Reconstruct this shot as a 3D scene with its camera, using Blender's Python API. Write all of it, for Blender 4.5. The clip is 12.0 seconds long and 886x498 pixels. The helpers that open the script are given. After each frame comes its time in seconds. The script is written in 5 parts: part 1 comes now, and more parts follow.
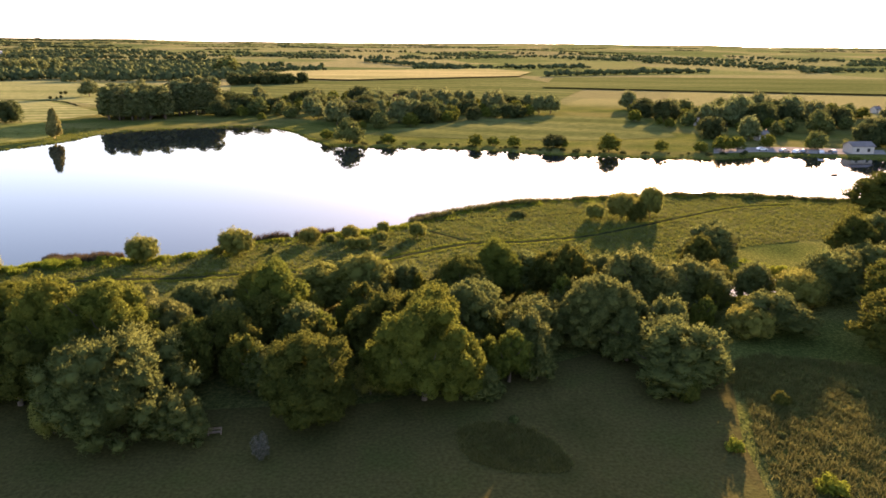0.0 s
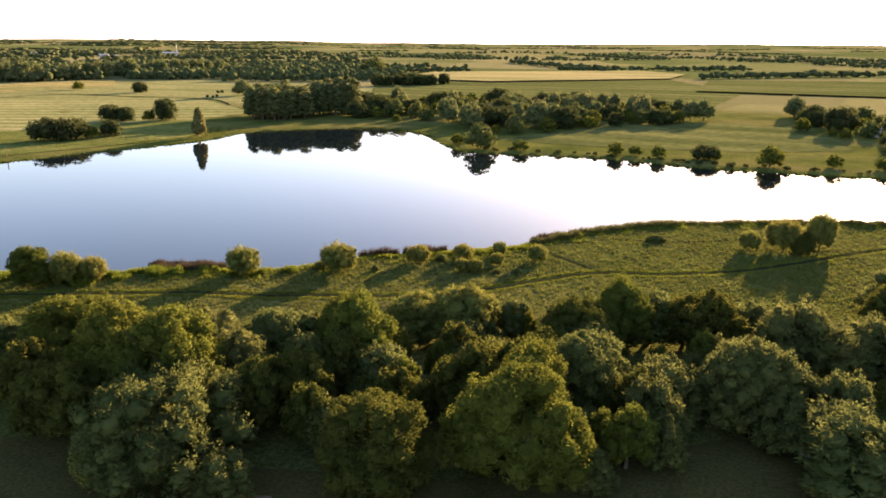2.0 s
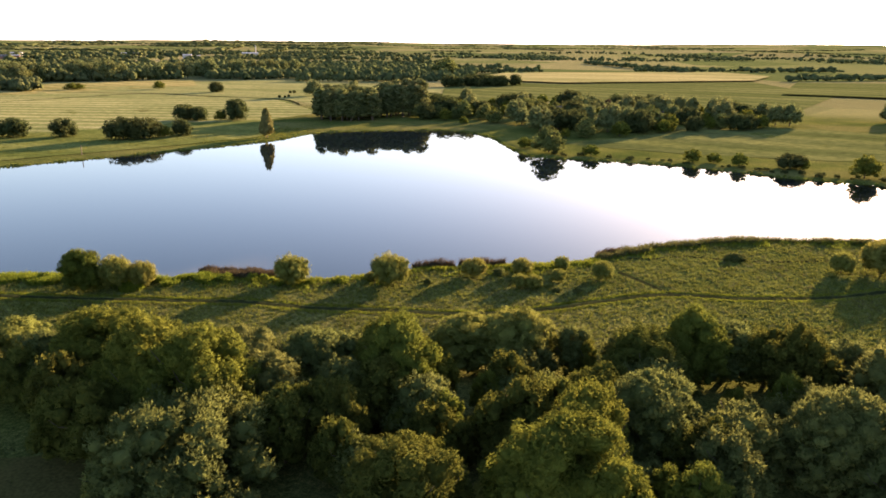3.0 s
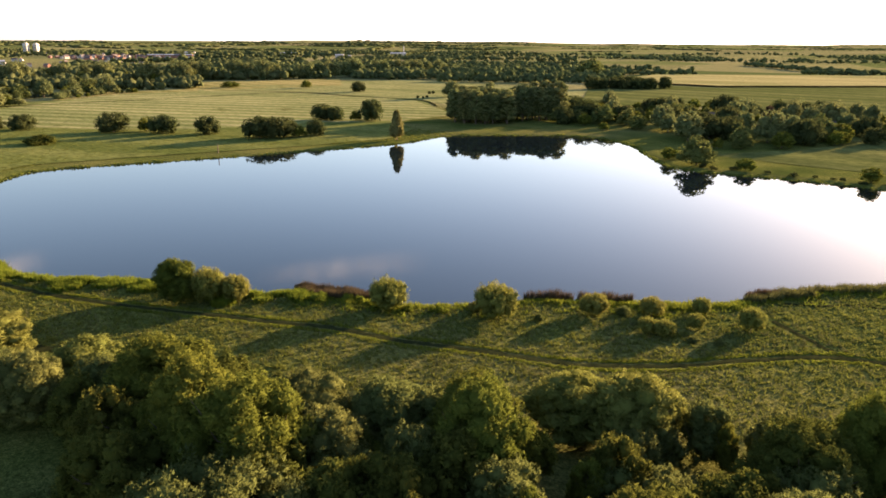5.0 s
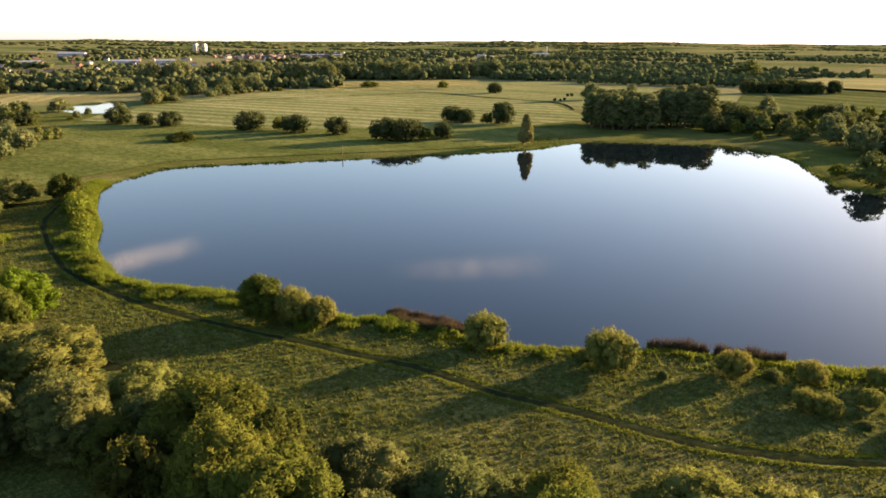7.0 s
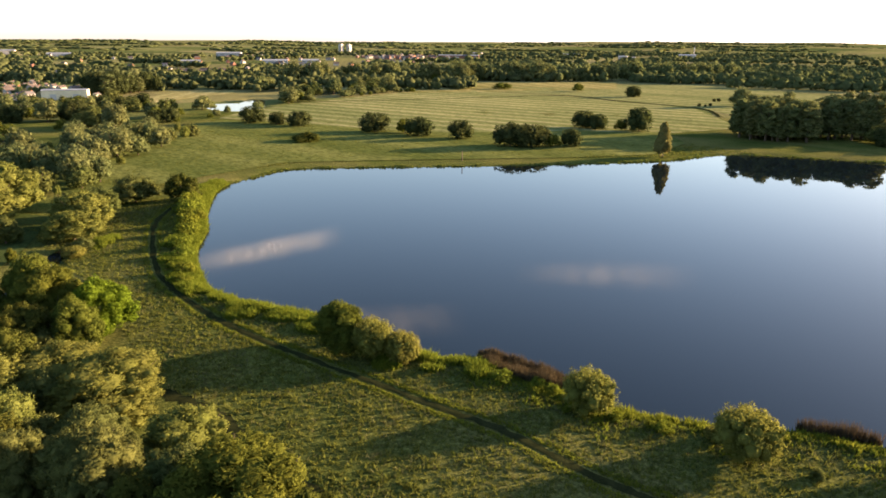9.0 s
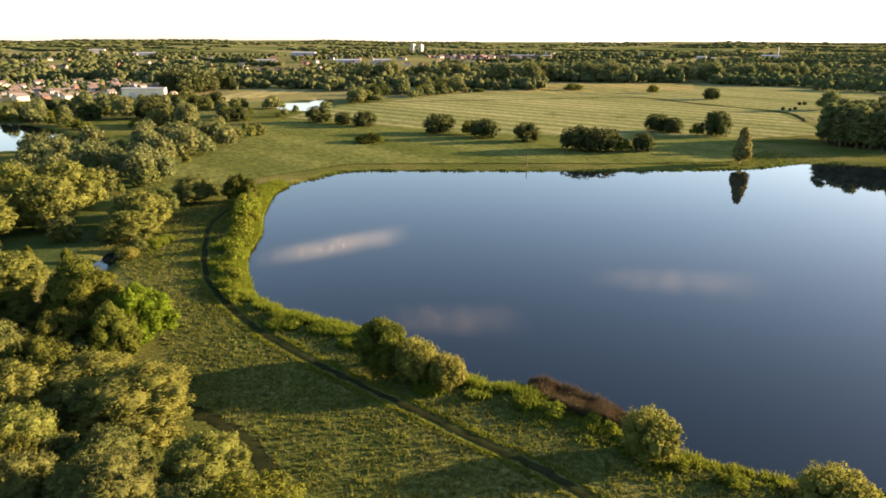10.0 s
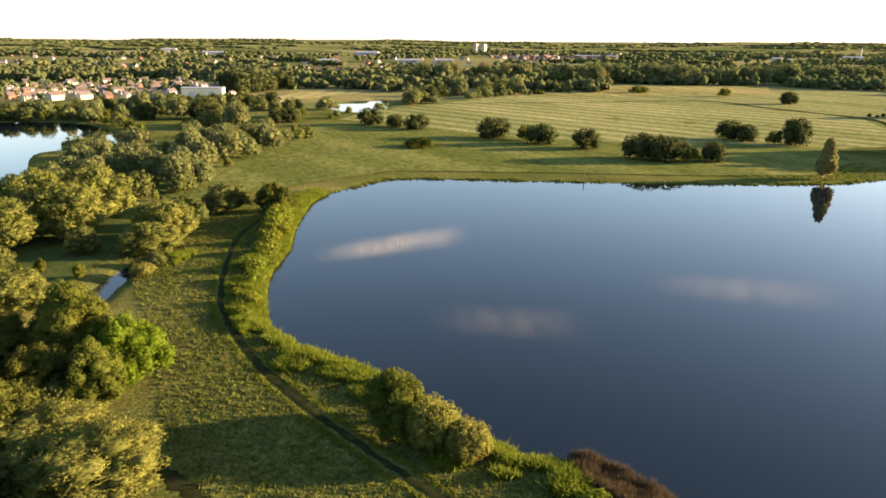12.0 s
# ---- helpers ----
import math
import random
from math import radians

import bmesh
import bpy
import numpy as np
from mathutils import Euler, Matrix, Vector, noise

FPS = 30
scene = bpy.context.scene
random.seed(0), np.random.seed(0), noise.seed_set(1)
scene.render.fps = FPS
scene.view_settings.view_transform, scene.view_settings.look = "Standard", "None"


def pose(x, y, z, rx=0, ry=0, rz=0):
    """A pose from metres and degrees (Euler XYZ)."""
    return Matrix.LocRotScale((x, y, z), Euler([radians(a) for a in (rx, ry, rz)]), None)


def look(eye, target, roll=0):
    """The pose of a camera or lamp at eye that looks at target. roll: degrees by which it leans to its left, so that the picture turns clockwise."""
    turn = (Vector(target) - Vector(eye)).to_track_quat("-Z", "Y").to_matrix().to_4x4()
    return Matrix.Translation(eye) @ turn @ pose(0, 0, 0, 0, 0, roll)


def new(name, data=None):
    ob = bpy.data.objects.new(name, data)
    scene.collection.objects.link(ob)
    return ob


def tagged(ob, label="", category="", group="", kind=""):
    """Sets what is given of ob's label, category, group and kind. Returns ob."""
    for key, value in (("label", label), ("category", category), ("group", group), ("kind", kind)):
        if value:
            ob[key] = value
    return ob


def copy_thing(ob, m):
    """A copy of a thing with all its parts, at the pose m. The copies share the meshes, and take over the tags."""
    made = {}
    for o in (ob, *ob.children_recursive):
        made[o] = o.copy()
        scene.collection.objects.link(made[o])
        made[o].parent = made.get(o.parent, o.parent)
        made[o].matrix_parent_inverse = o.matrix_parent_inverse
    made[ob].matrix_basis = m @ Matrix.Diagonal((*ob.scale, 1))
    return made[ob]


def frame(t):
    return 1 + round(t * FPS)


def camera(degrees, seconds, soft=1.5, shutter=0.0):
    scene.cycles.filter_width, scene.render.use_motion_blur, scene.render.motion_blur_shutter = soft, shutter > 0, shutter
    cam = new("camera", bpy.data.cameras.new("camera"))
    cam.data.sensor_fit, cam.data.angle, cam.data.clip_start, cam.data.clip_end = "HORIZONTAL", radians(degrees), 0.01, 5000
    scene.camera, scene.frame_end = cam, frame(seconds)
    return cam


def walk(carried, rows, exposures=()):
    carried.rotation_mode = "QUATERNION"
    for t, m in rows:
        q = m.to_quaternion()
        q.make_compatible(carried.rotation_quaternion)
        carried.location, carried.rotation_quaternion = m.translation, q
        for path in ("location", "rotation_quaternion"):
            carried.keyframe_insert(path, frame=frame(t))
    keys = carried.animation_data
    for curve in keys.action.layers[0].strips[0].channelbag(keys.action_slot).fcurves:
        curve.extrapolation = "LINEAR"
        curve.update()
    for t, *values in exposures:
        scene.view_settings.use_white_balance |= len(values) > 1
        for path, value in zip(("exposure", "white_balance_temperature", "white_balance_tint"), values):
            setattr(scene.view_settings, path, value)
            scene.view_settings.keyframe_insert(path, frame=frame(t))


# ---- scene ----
cam = camera(64.4, 12.0, soft=1.65)
METRES, EYE, TILT, LEAN, TURN = 94.0, 41.0, -1.25, 0.0, 0.0
ROWS = [
    (0.0, 0.0, 0.0, 0.0, 0.15, -15.17, -0.57),
    (0.5, 0.0103, 0.0418, 0.001, 3.04, -15.19, -0.59),
    (1.0, 0.0186, 0.0845, 0.0017, 5.92, -15.2, -0.62),
    (1.5, 0.0248, 0.1272, 0.0025, 8.82, -15.21, -0.64),
    (2.0, 0.0291, 0.1698, 0.0035, 11.72, -15.22, -0.66),
    (2.5, 0.0314, 0.2122, 0.0049, 14.62, -15.23, -0.7),
    (3.0, 0.032, 0.2548, 0.0064, 17.51, -15.25, -0.73),
    (5.0, 0.0133, 0.4209, 0.0117, 29.02, -15.4, -0.9),
    (5.5, 0.0033, 0.4621, 0.0124, 31.83, -15.45, -0.94),
    (6.0, -0.0079, 0.5021, 0.0134, 34.69, -15.48, -0.97),
    (6.5, -0.0209, 0.5411, 0.0144, 37.54, -15.53, -1.0),
    (7.0, -0.0364, 0.58, 0.0148, 40.3, -15.56, -1.03),
    (9.0, -0.1147, 0.7234, 0.0191, 51.23, -15.73, -1.21),
    (9.5, -0.1381, 0.7563, 0.0197, 54.06, -15.8, -1.24),
    (10.0, -0.163, 0.7881, 0.0208, 56.9, -15.86, -1.27),
    (10.5, -0.1903, 0.8189, 0.0216, 59.72, -15.93, -1.29),
    (11.0, -0.2178, 0.8489, 0.0229, 61.86, -15.98, -1.33),
    (11.5, -0.2471, 0.8772, 0.0243, 61.93, -16.0, -1.38),
    (12.0, -0.2778, 0.9044, 0.0253, 61.94, -15.99, -1.44),
]
walk(cam, [(t, pose(0, 0, EYE, TILT, LEAN, TURN) @ pose(METRES * x, METRES * y, METRES * z, 90 + pitch, roll, yaw)) for t, x, y, z, yaw, pitch, roll in ROWS],
     [(0.0, 3.1, 6950, 36), (1.5, 2.97, 6900, 33), (3.0, 2.88, 6800, 29), (5.0, 2.68, 6800, 26), (6.0, 2.53, 6750, 25), (9.5, 2.66, 6800, 22), (12.0, 2.8, 6900, 21)])

# ---- world and sun ----
SUN_AZ, SUN_EL = radians(20.0), radians(10.5)      # clockwise from +y, above the horizon
world = bpy.data.worlds.new("sky")
scene.world = world
world.use_nodes = True
wn = world.node_tree.nodes
sky = wn.new("ShaderNodeTexSky")
sky.sky_type = "NISHITA"
sky.sun_disc = False
sky.sun_elevation, sky.sun_rotation = SUN_EL, SUN_AZ
sky.air_density, sky.dust_density, sky.ozone_density = 0.9, 0.8, 1.25
# evening haze takes the colour out of the sky towards the horizon
wl = world.node_tree.links
where, height, fade = wn.new("ShaderNodeTexCoord"), wn.new("ShaderNodeSeparateXYZ"), wn.new("ShaderNodeMapRange")
fade.inputs["From Min"].default_value, fade.inputs["From Max"].default_value = 0.0, 0.14
fade.inputs["To Min"].default_value, fade.inputs["To Max"].default_value = 0.45, 1.06
pale = wn.new("ShaderNodeHueSaturation")
pale.inputs["Hue"].default_value = 0.495
bright = wn.new("ShaderNodeMapRange")
bright.inputs["From Min"].default_value, bright.inputs["From Max"].default_value = 0.0, 0.5
bright.inputs["To Min"].default_value, bright.inputs["To Max"].default_value = 0.71, 0.56
wl.new(where.outputs["Generated"], height.inputs[0])
wl.new(height.outputs["Z"], fade.inputs[0])
wl.new(height.outputs["Z"], bright.inputs[0])
wl.new(bright.outputs[0], pale.inputs["Value"])
wl.new(fade.outputs[0], pale.inputs["Saturation"])
wl.new(sky.outputs[0], pale.inputs["Color"])
wl.new(pale.outputs[0], wn["Background"].inputs[0])
wn["Background"].inputs[1].default_value = 0.118
sun_data = bpy.data.lights.new("sun", "SUN")
sun_data.energy, sun_data.angle, sun_data.color = 4.3, radians(0.6), (1.0, 0.735, 0.425)
sun = new("sun", sun_data)
sun.matrix_world = look((0, 0, 0), (-math.sin(SUN_AZ), -math.cos(SUN_AZ), -math.tan(SUN_EL)))

# ---- materials ----


def material(name, rough=0.8, spec=0.3):
    m = bpy.data.materials.new(name)
    m.use_nodes = True
    b = m.node_tree.nodes["Principled BSDF"]
    b.inputs["Roughness"].default_value = rough
    b.inputs["Specular IOR Level"].default_value = spec
    return m, m.node_tree, b


def noise_node(nt, scale, detail=4.0, stretch=None, rough=0.55):
    tc = nt.nodes.new("ShaderNodeNewGeometry")
    out = tc.outputs["Position"]
    if stretch:
        mp = nt.nodes.new("ShaderNodeMapping")
        mp.inputs["Rotation"].default_value = (0, 0, stretch[0])
        mp.inputs["Scale"].default_value = (stretch[1], stretch[2], 1)
        nt.links.new(out, mp.inputs[0])
        out = mp.outputs[0]
    n = nt.nodes.new("ShaderNodeTexNoise")
    n.inputs["Scale"].default_value, n.inputs["Detail"].default_value = scale, detail
    n.inputs["Roughness"].default_value = rough
    nt.links.new(out, n.inputs["Vector"])
    return n.outputs["Fac"]


def ramp(nt, fac, stops):
    r = nt.nodes.new("ShaderNodeValToRGB")
    while len(r.color_ramp.elements) < len(stops):
        r.color_ramp.elements.new(0.5)
    for e, (p, c) in zip(r.color_ramp.elements, stops):
        e.position, e.color = p, (*c, 1)
    nt.links.new(fac, r.inputs[0])
    return r.outputs[0]


def mix(nt, fac, a, b, mode="MIX"):
    n = nt.nodes.new("ShaderNodeMix")
    n.data_type, n.blend_type = "RGBA", mode
    for sock, v in ((n.inputs[0], fac), (n.inputs[6], a), (n.inputs[7], b)):
        if isinstance(v, (int, float)):
            sock.default_value = v
        elif isinstance(v, tuple):
            sock.default_value = (*v, 1)
        else:
            nt.links.new(v, sock)
    return n.outputs[2]


def bump(nt, b, height, strength, dist):
    n = nt.nodes.new("ShaderNodeBump")
    n.inputs["Strength"].default_value, n.inputs["Distance"].default_value = strength, dist
    nt.links.new(height, n.inputs["Height"])
    nt.links.new(n.outputs[0], b.inputs["Normal"])


def deep(c, k=0.85):
    """A base colour, a little below its swatch."""
    return tuple(v * k for v in c)


def leaf_material(name, dark, light, translucent=0.42):
    """Leaves: hue by tree and by spray, with light coming through."""
    m, nt, b = material(name, 0.9, 0.0)
    info = nt.nodes.new("ShaderNodeObjectInfo")
    geo = nt.nodes.new("ShaderNodeNewGeometry")
    spray = ramp(nt, geo.outputs["Random Per Island"], [(0.0, deep(dark)), (1.0, deep(light))])
    hs = nt.nodes.new("ShaderNodeHueSaturation")
    mr = nt.nodes.new("ShaderNodeMapRange")
    mr.inputs["To Min"].default_value, mr.inputs["To Max"].default_value = 0.49, 0.515
    nt.links.new(info.outputs["Random"], mr.inputs[0])
    nt.links.new(mr.outputs[0], hs.inputs["Hue"])
    mv = nt.nodes.new("ShaderNodeMapRange")
    mv.inputs["To Min"].default_value, mv.inputs["To Max"].default_value = 0.8, 1.25
    nt.links.new(noise_node(nt, 0.35, 2), mv.inputs[0])
    nt.links.new(mv.outputs[0], hs.inputs["Value"])
    nt.links.new(spray, hs.inputs["Color"])
    leafy = noise_node(nt, 4.5, 3, rough=0.7)
    nt.links.new(hs.outputs[0], b.inputs["Base Color"])
    bump(nt, b, leafy, 0.5, 0.12)
    tr = nt.nodes.new("ShaderNodeBsdfTranslucent")
    nt.links.new(hs.outputs[0], tr.inputs[0])
    ms = nt.nodes.new("ShaderNodeMixShader")
    ms.inputs[0].default_value = translucent
    nt.links.new(b.outputs[0], ms.inputs[1])
    nt.links.new(tr.outputs[0], ms.inputs[2])
    nt.links.new(ms.outputs[0], nt.nodes["Material Output"].inputs[0])
    return m


def ground_material(name, stops, scale, fine, bump_d=0.1, far=None):
    """Grass or soil with patches at field scale and at tuft scale."""
    m, nt, b = material(name, 1.0, 0.0)
    c = ramp(nt, noise_node(nt, scale, 5), stops)
    f = noise_node(nt, fine, 3)
    v = ramp(nt, f, [(0.3, (0.62, 0.62, 0.62)), (0.7, (1.3, 1.3, 1.3))])
    c = mix(nt, 0.8, c, v, "MULTIPLY")
    if far:
        c = mix(nt, far[0], c, far[1](nt))
    nt.links.new(c, b.inputs["Base Color"])
    bump(nt, b, f, 0.6, bump_d)
    return m


def plain(name, colour, rough=0.7, vary=0.25, scale=1.5, spec=0.3, metal=0.0):
    m, nt, b = material(name, rough, spec)
    colour = deep(colour)
    d = tuple(c * (1 - vary) for c in colour)
    l = tuple(min(1, c * (1 + vary)) for c in colour)
    nt.links.new(ramp(nt, noise_node(nt, scale, 4), [(0.3, d), (0.7, l)]), b.inputs["Base Color"])
    b.inputs["Metallic"].default_value = metal
    return m




def farmland(nt):
    """Far fields: one colour a field, cut by crop or plough."""
    geo = nt.nodes.new("ShaderNodeNewGeometry")
    mp = nt.nodes.new("ShaderNodeMapping")
    mp.inputs["Rotation"].default_value, mp.inputs["Scale"].default_value = (0, 0, 0.5), (0.0045, 0.0028, 0.0)
    nt.links.new(geo.outputs["Position"], mp.inputs[0])
    vo = nt.nodes.new("ShaderNodeTexVoronoi")
    vo.inputs["Scale"].default_value = 1.0
    nt.links.new(mp.outputs[0], vo.inputs["Vector"])
    sep = nt.nodes.new("ShaderNodeSeparateColor")
    nt.links.new(vo.outputs["Color"], sep.inputs[0])
    return ramp(nt, sep.outputs[0], [(0.0, (0.070, 0.092, 0.036)), (0.2, (0.110, 0.132, 0.048)), (0.38, (0.190, 0.182, 0.084)), (0.5, (0.095, 0.118, 0.044)),
                                     (0.64, (0.230, 0.208, 0.110)), (0.78, (0.130, 0.140, 0.060)), (0.9, (0.170, 0.158, 0.080)), (1.0, (0.115, 0.134, 0.050))])


def far_factor(nt):
    geo = nt.nodes.new("ShaderNodeNewGeometry")
    ln = nt.nodes.new("ShaderNodeVectorMath")
    ln.operation = "LENGTH"
    nt.links.new(geo.outputs["Position"], ln.inputs[0])
    mr = nt.nodes.new("ShaderNodeMapRange")
    mr.inputs["From Min"].default_value, mr.inputs["From Max"].default_value = 470, 520
    nt.links.new(ln.outputs["Value"], mr.inputs[0])
    return mr.outputs[0]


def meadow_material():
    m, nt, b = material("rough_grass", 1.0, 0.0)
    near = ramp(nt, noise_node(nt, 0.06, 5), [(0.3, (0.046, 0.066, 0.018)), (0.5, (0.080, 0.096, 0.026)), (0.72, (0.122, 0.127, 0.037))])
    straw = ramp(nt, noise_node(nt, 0.022, 4, (0.35, 0.6, 1.5)), [(0.46, (0.0, 0.0, 0.0)), (0.66, (0.62, 0.62, 0.62))])
    near = mix(nt, straw, near, (0.150, 0.136, 0.056))
    c = mix(nt, far_factor(nt), near, farmland(nt))
    tuft = noise_node(nt, 1.7, 5, rough=0.75)
    c = mix(nt, 0.85, c, ramp(nt, tuft, [(0.36, (0.42, 0.46, 0.40)), (0.5, (0.88, 0.9, 0.84)), (0.64, (1.55, 1.48, 1.42))]), "MULTIPLY")
    c = mix(nt, 0.7, c, ramp(nt, noise_node(nt, 4.5, 2, rough=0.7), [(0.35, (0.55, 0.58, 0.5)), (0.65, (1.35, 1.3, 1.3))]), "MULTIPLY")
    nt.links.new(c, b.inputs["Base Color"])
    bump(nt, b, tuft, 0.8, 0.3)
    return m


MEADOW = meadow_material()


def hay_material(name, a, b_, turn, width):
    """Mown grass: swathes side by side, with paler cut rows."""
    m, nt, b = material(name, 1.0, 0.0)
    geo = nt.nodes.new("ShaderNodeNewGeometry")
    mp = nt.nodes.new("ShaderNodeMapping")
    mp.inputs["Rotation"].default_value = (0, 0, turn)
    nt.links.new(geo.outputs["Position"], mp.inputs[0])
    wv = nt.nodes.new("ShaderNodeTexWave")
    wv.bands_direction = "Y"
    wv.inputs["Scale"].default_value, wv.inputs["Distortion"].default_value = 0.314 / width, 0.8
    wv.inputs["Detail"].default_value, wv.inputs["Detail Scale"].default_value = 2.0, 0.03
    nt.links.new(mp.outputs[0], wv.inputs["Vector"])
    rows = ramp(nt, wv.outputs["Fac"], [(0.35, deep(a)), (0.9, deep(b_))])
    patch = ramp(nt, noise_node(nt, 0.012, 4, (turn, 0.35, 1.6)), [(0.35, (0.72, 0.78, 0.70)), (0.65, (1.2, 1.15, 1.2))])
    c = mix(nt, 1.0, rows, patch, "MULTIPLY")
    sward = noise_node(nt, 0.45, 5, (turn, 0.6, 1.4), 0.7)
    c = mix(nt, 0.75, c, ramp(nt, sward, [(0.36, (0.5, 0.54, 0.5)), (0.5, (1, 1, 1)), (0.64, (1.5, 1.42, 1.4))]), "MULTIPLY")
    nt.links.new(c, b.inputs["Base Color"])
    bump(nt, b, sward, 0.5, 0.4)
    return m


GRAZED = hay_material("grazed_meadow", (0.104, 0.126, 0.036), (0.132, 0.150, 0.046), -0.26, 34.0)
HAY = hay_material("mown_hay", (0.158, 0.176, 0.064), (0.250, 0.254, 0.118), -0.26, 15.0)
GOLD = hay_material("ripe_barley", (0.265, 0.245, 0.105), (0.330, 0.305, 0.140), 0.6, 14.0)
PASTURE = hay_material("grazed_pasture", (0.088, 0.104, 0.036), (0.122, 0.136, 0.046), 0.3, 30.0)
TAN = hay_material("dry_pasture", (0.200, 0.190, 0.072), (0.260, 0.238, 0.098), 0.3, 20.0)
# brownish turf, darkened in its base colour for the wood's shade
SHADED_TURF = ground_material("shaded_turf", [(0.3, (0.046, 0.046, 0.015)), (0.5, (0.066, 0.058, 0.020)), (0.7, (0.054, 0.058, 0.017))], 0.11, 2.6, 0.08)
# creek grass with the shade of the willows put into its green
LAWN_SHADE = ground_material("creek_lawn_shade", [(0.3, (0.034, 0.052, 0.017)), (0.7, (0.056, 0.078, 0.024))], 0.09, 1.8, 0.1)
LEAF_WILLOW = leaf_material("willow_leaves", (0.096, 0.116, 0.036), (0.142, 0.160, 0.048))
LEAF_ASH = leaf_material("ash_leaves", (0.086, 0.104, 0.018), (0.132, 0.146, 0.026))
LEAF_OAK = leaf_material("oak_leaves", (0.062, 0.074, 0.016), (0.098, 0.104, 0.022))
LEAF_DARK = leaf_material("dark_leaves", (0.044, 0.058, 0.022), (0.07, 0.084, 0.03))
LEAF_PALE = leaf_material("pale_leaves", (0.142, 0.164, 0.038), (0.192, 0.206, 0.052))
LEAF_RED = leaf_material("copper_leaves", (0.066, 0.048, 0.030), (0.090, 0.066, 0.044))
# base colour lightened to make up for the haze over far woods
LEAF_FAR = leaf_material("far_leaves_lightened", (0.100, 0.128, 0.052), (0.140, 0.164, 0.068), 0.5)
LEAF_BELT = leaf_material("belt_leaves", (0.118, 0.142, 0.054), (0.160, 0.178, 0.068))
LEAF_GOLD = leaf_material("golden_leaves", (0.160, 0.166, 0.056), (0.210, 0.206, 0.072), 0.45)
LEAF_SALLOW = leaf_material("sallow_leaves", (0.160, 0.168, 0.036), (0.226, 0.224, 0.054))
LEAF_LIME = leaf_material("lime_leaves", (0.104, 0.150, 0.013), (0.156, 0.208, 0.020))
LEAF_FRINGE = leaf_material("sallow_fringe_leaves", (0.118, 0.152, 0.018), (0.186, 0.216, 0.030))
LEAF_BLOSSOM = leaf_material("white_blossom", (0.030, 0.038, 0.018), (0.190, 0.180, 0.140), 0.15)
BARK = plain("bark", (0.085, 0.065, 0.045), 0.9, 0.4, 3.0)
GRASS = leaf_material("tall_grass", (0.078, 0.100, 0.019), (0.156, 0.168, 0.037), 0.35)
DRY_GRASS = leaf_material("dry_grass", (0.092, 0.102, 0.036), (0.150, 0.152, 0.064), 0.25)
# tufts for the field before the wood, shade mixed into their colour
SHADED_GRASS = leaf_material("field_grass", (0.052, 0.058, 0.020), (0.084, 0.088, 0.032), 0.3)
ROUGH_GRASS = leaf_material("rough_corner_grass", (0.082, 0.086, 0.024), (0.138, 0.128, 0.044), 0.3)
FRINGE_REED = leaf_material("fringe_reed", (0.072, 0.080, 0.026), (0.124, 0.122, 0.046), 0.3)
SEDGE = leaf_material("sedge_blades", (0.104, 0.138, 0.015), (0.192, 0.216, 0.028), 0.4)
REED = leaf_material("dead_reed", (0.062, 0.047, 0.028), (0.116, 0.085, 0.051), 0.2)
# trodden path grass; on the wood-edge ditch its dark stands for trench shade
TRACK = ground_material("trodden_grass_and_ditch_shade", [(0.3, (0.014, 0.018, 0.007)), (0.7, (0.030, 0.034, 0.013))], 0.6, 5.0, 0.05)
GRAVEL = ground_material("grey_gravel", [(0.3, (0.17, 0.16, 0.15)), (0.7, (0.25, 0.24, 0.22))], 0.2, 3.0, 0.02)


def water_material():
    m, nt, b = material("lake_water", 0.02, 0.5)
    b.inputs["Base Color"].default_value = (0.003, 0.006, 0.010, 1)
    b.inputs["IOR"].default_value = 1.333
    patch = noise_node(nt, 0.018, 3)
    mr = nt.nodes.new("ShaderNodeMapRange")
    mr.inputs["From Min"].default_value, mr.inputs["From Max"].default_value = 0.4, 0.65
    mr.inputs["To Min"].default_value, mr.inputs["To Max"].default_value = 0.015, 0.05
    nt.links.new(patch, mr.inputs[0])
    nt.links.new(mr.outputs[0], b.inputs["Roughness"])
    bump(nt, b, noise_node(nt, 0.9, 2), 0.02, 0.05)
    return m


WATER = water_material()

# ---- mesh helpers ----


def mesh_of(name, V, F, mats, index=None, smooth=False):
    """A mesh from an (n, 3) array and an (m, 3 or 4) array of corners."""
    V, F = np.asarray(V, np.float32), np.asarray(F, np.int32)
    me = bpy.data.meshes.new(name)
    me.vertices.add(len(V))
    me.vertices.foreach_set("co", V.ravel())
    k = F.shape[1]
    me.loops.add(F.size)
    me.loops.foreach_set("vertex_index", F.ravel())
    me.polygons.add(len(F))
    me.polygons.foreach_set("loop_start", np.arange(0, F.size, k, dtype=np.int32))
    if index is not None:
        me.polygons.foreach_set("material_index", np.asarray(index, np.int32))
    if smooth:
        me.polygons.foreach_set("use_smooth", np.ones(len(F), bool))
    for mt in mats:
        me.materials.append(mt)
    me.update(calc_edges=True)
    return me


def from_bm(name, bm, mat):
    me = bpy.data.meshes.new(name)
    bm.to_mesh(me)
    bm.free()
    me.materials.append(mat)
    return me


def part(name, data, mat=None, parent=None, label=""):
    """Links one mesh (or bmesh) as a thing, or as a part of parent."""
    if isinstance(data, bmesh.types.BMesh):
        data = from_bm(name, data, mat)
    ob = new(name, data)
    if parent is not None:
        ob.parent = parent
    return tagged(ob, label)


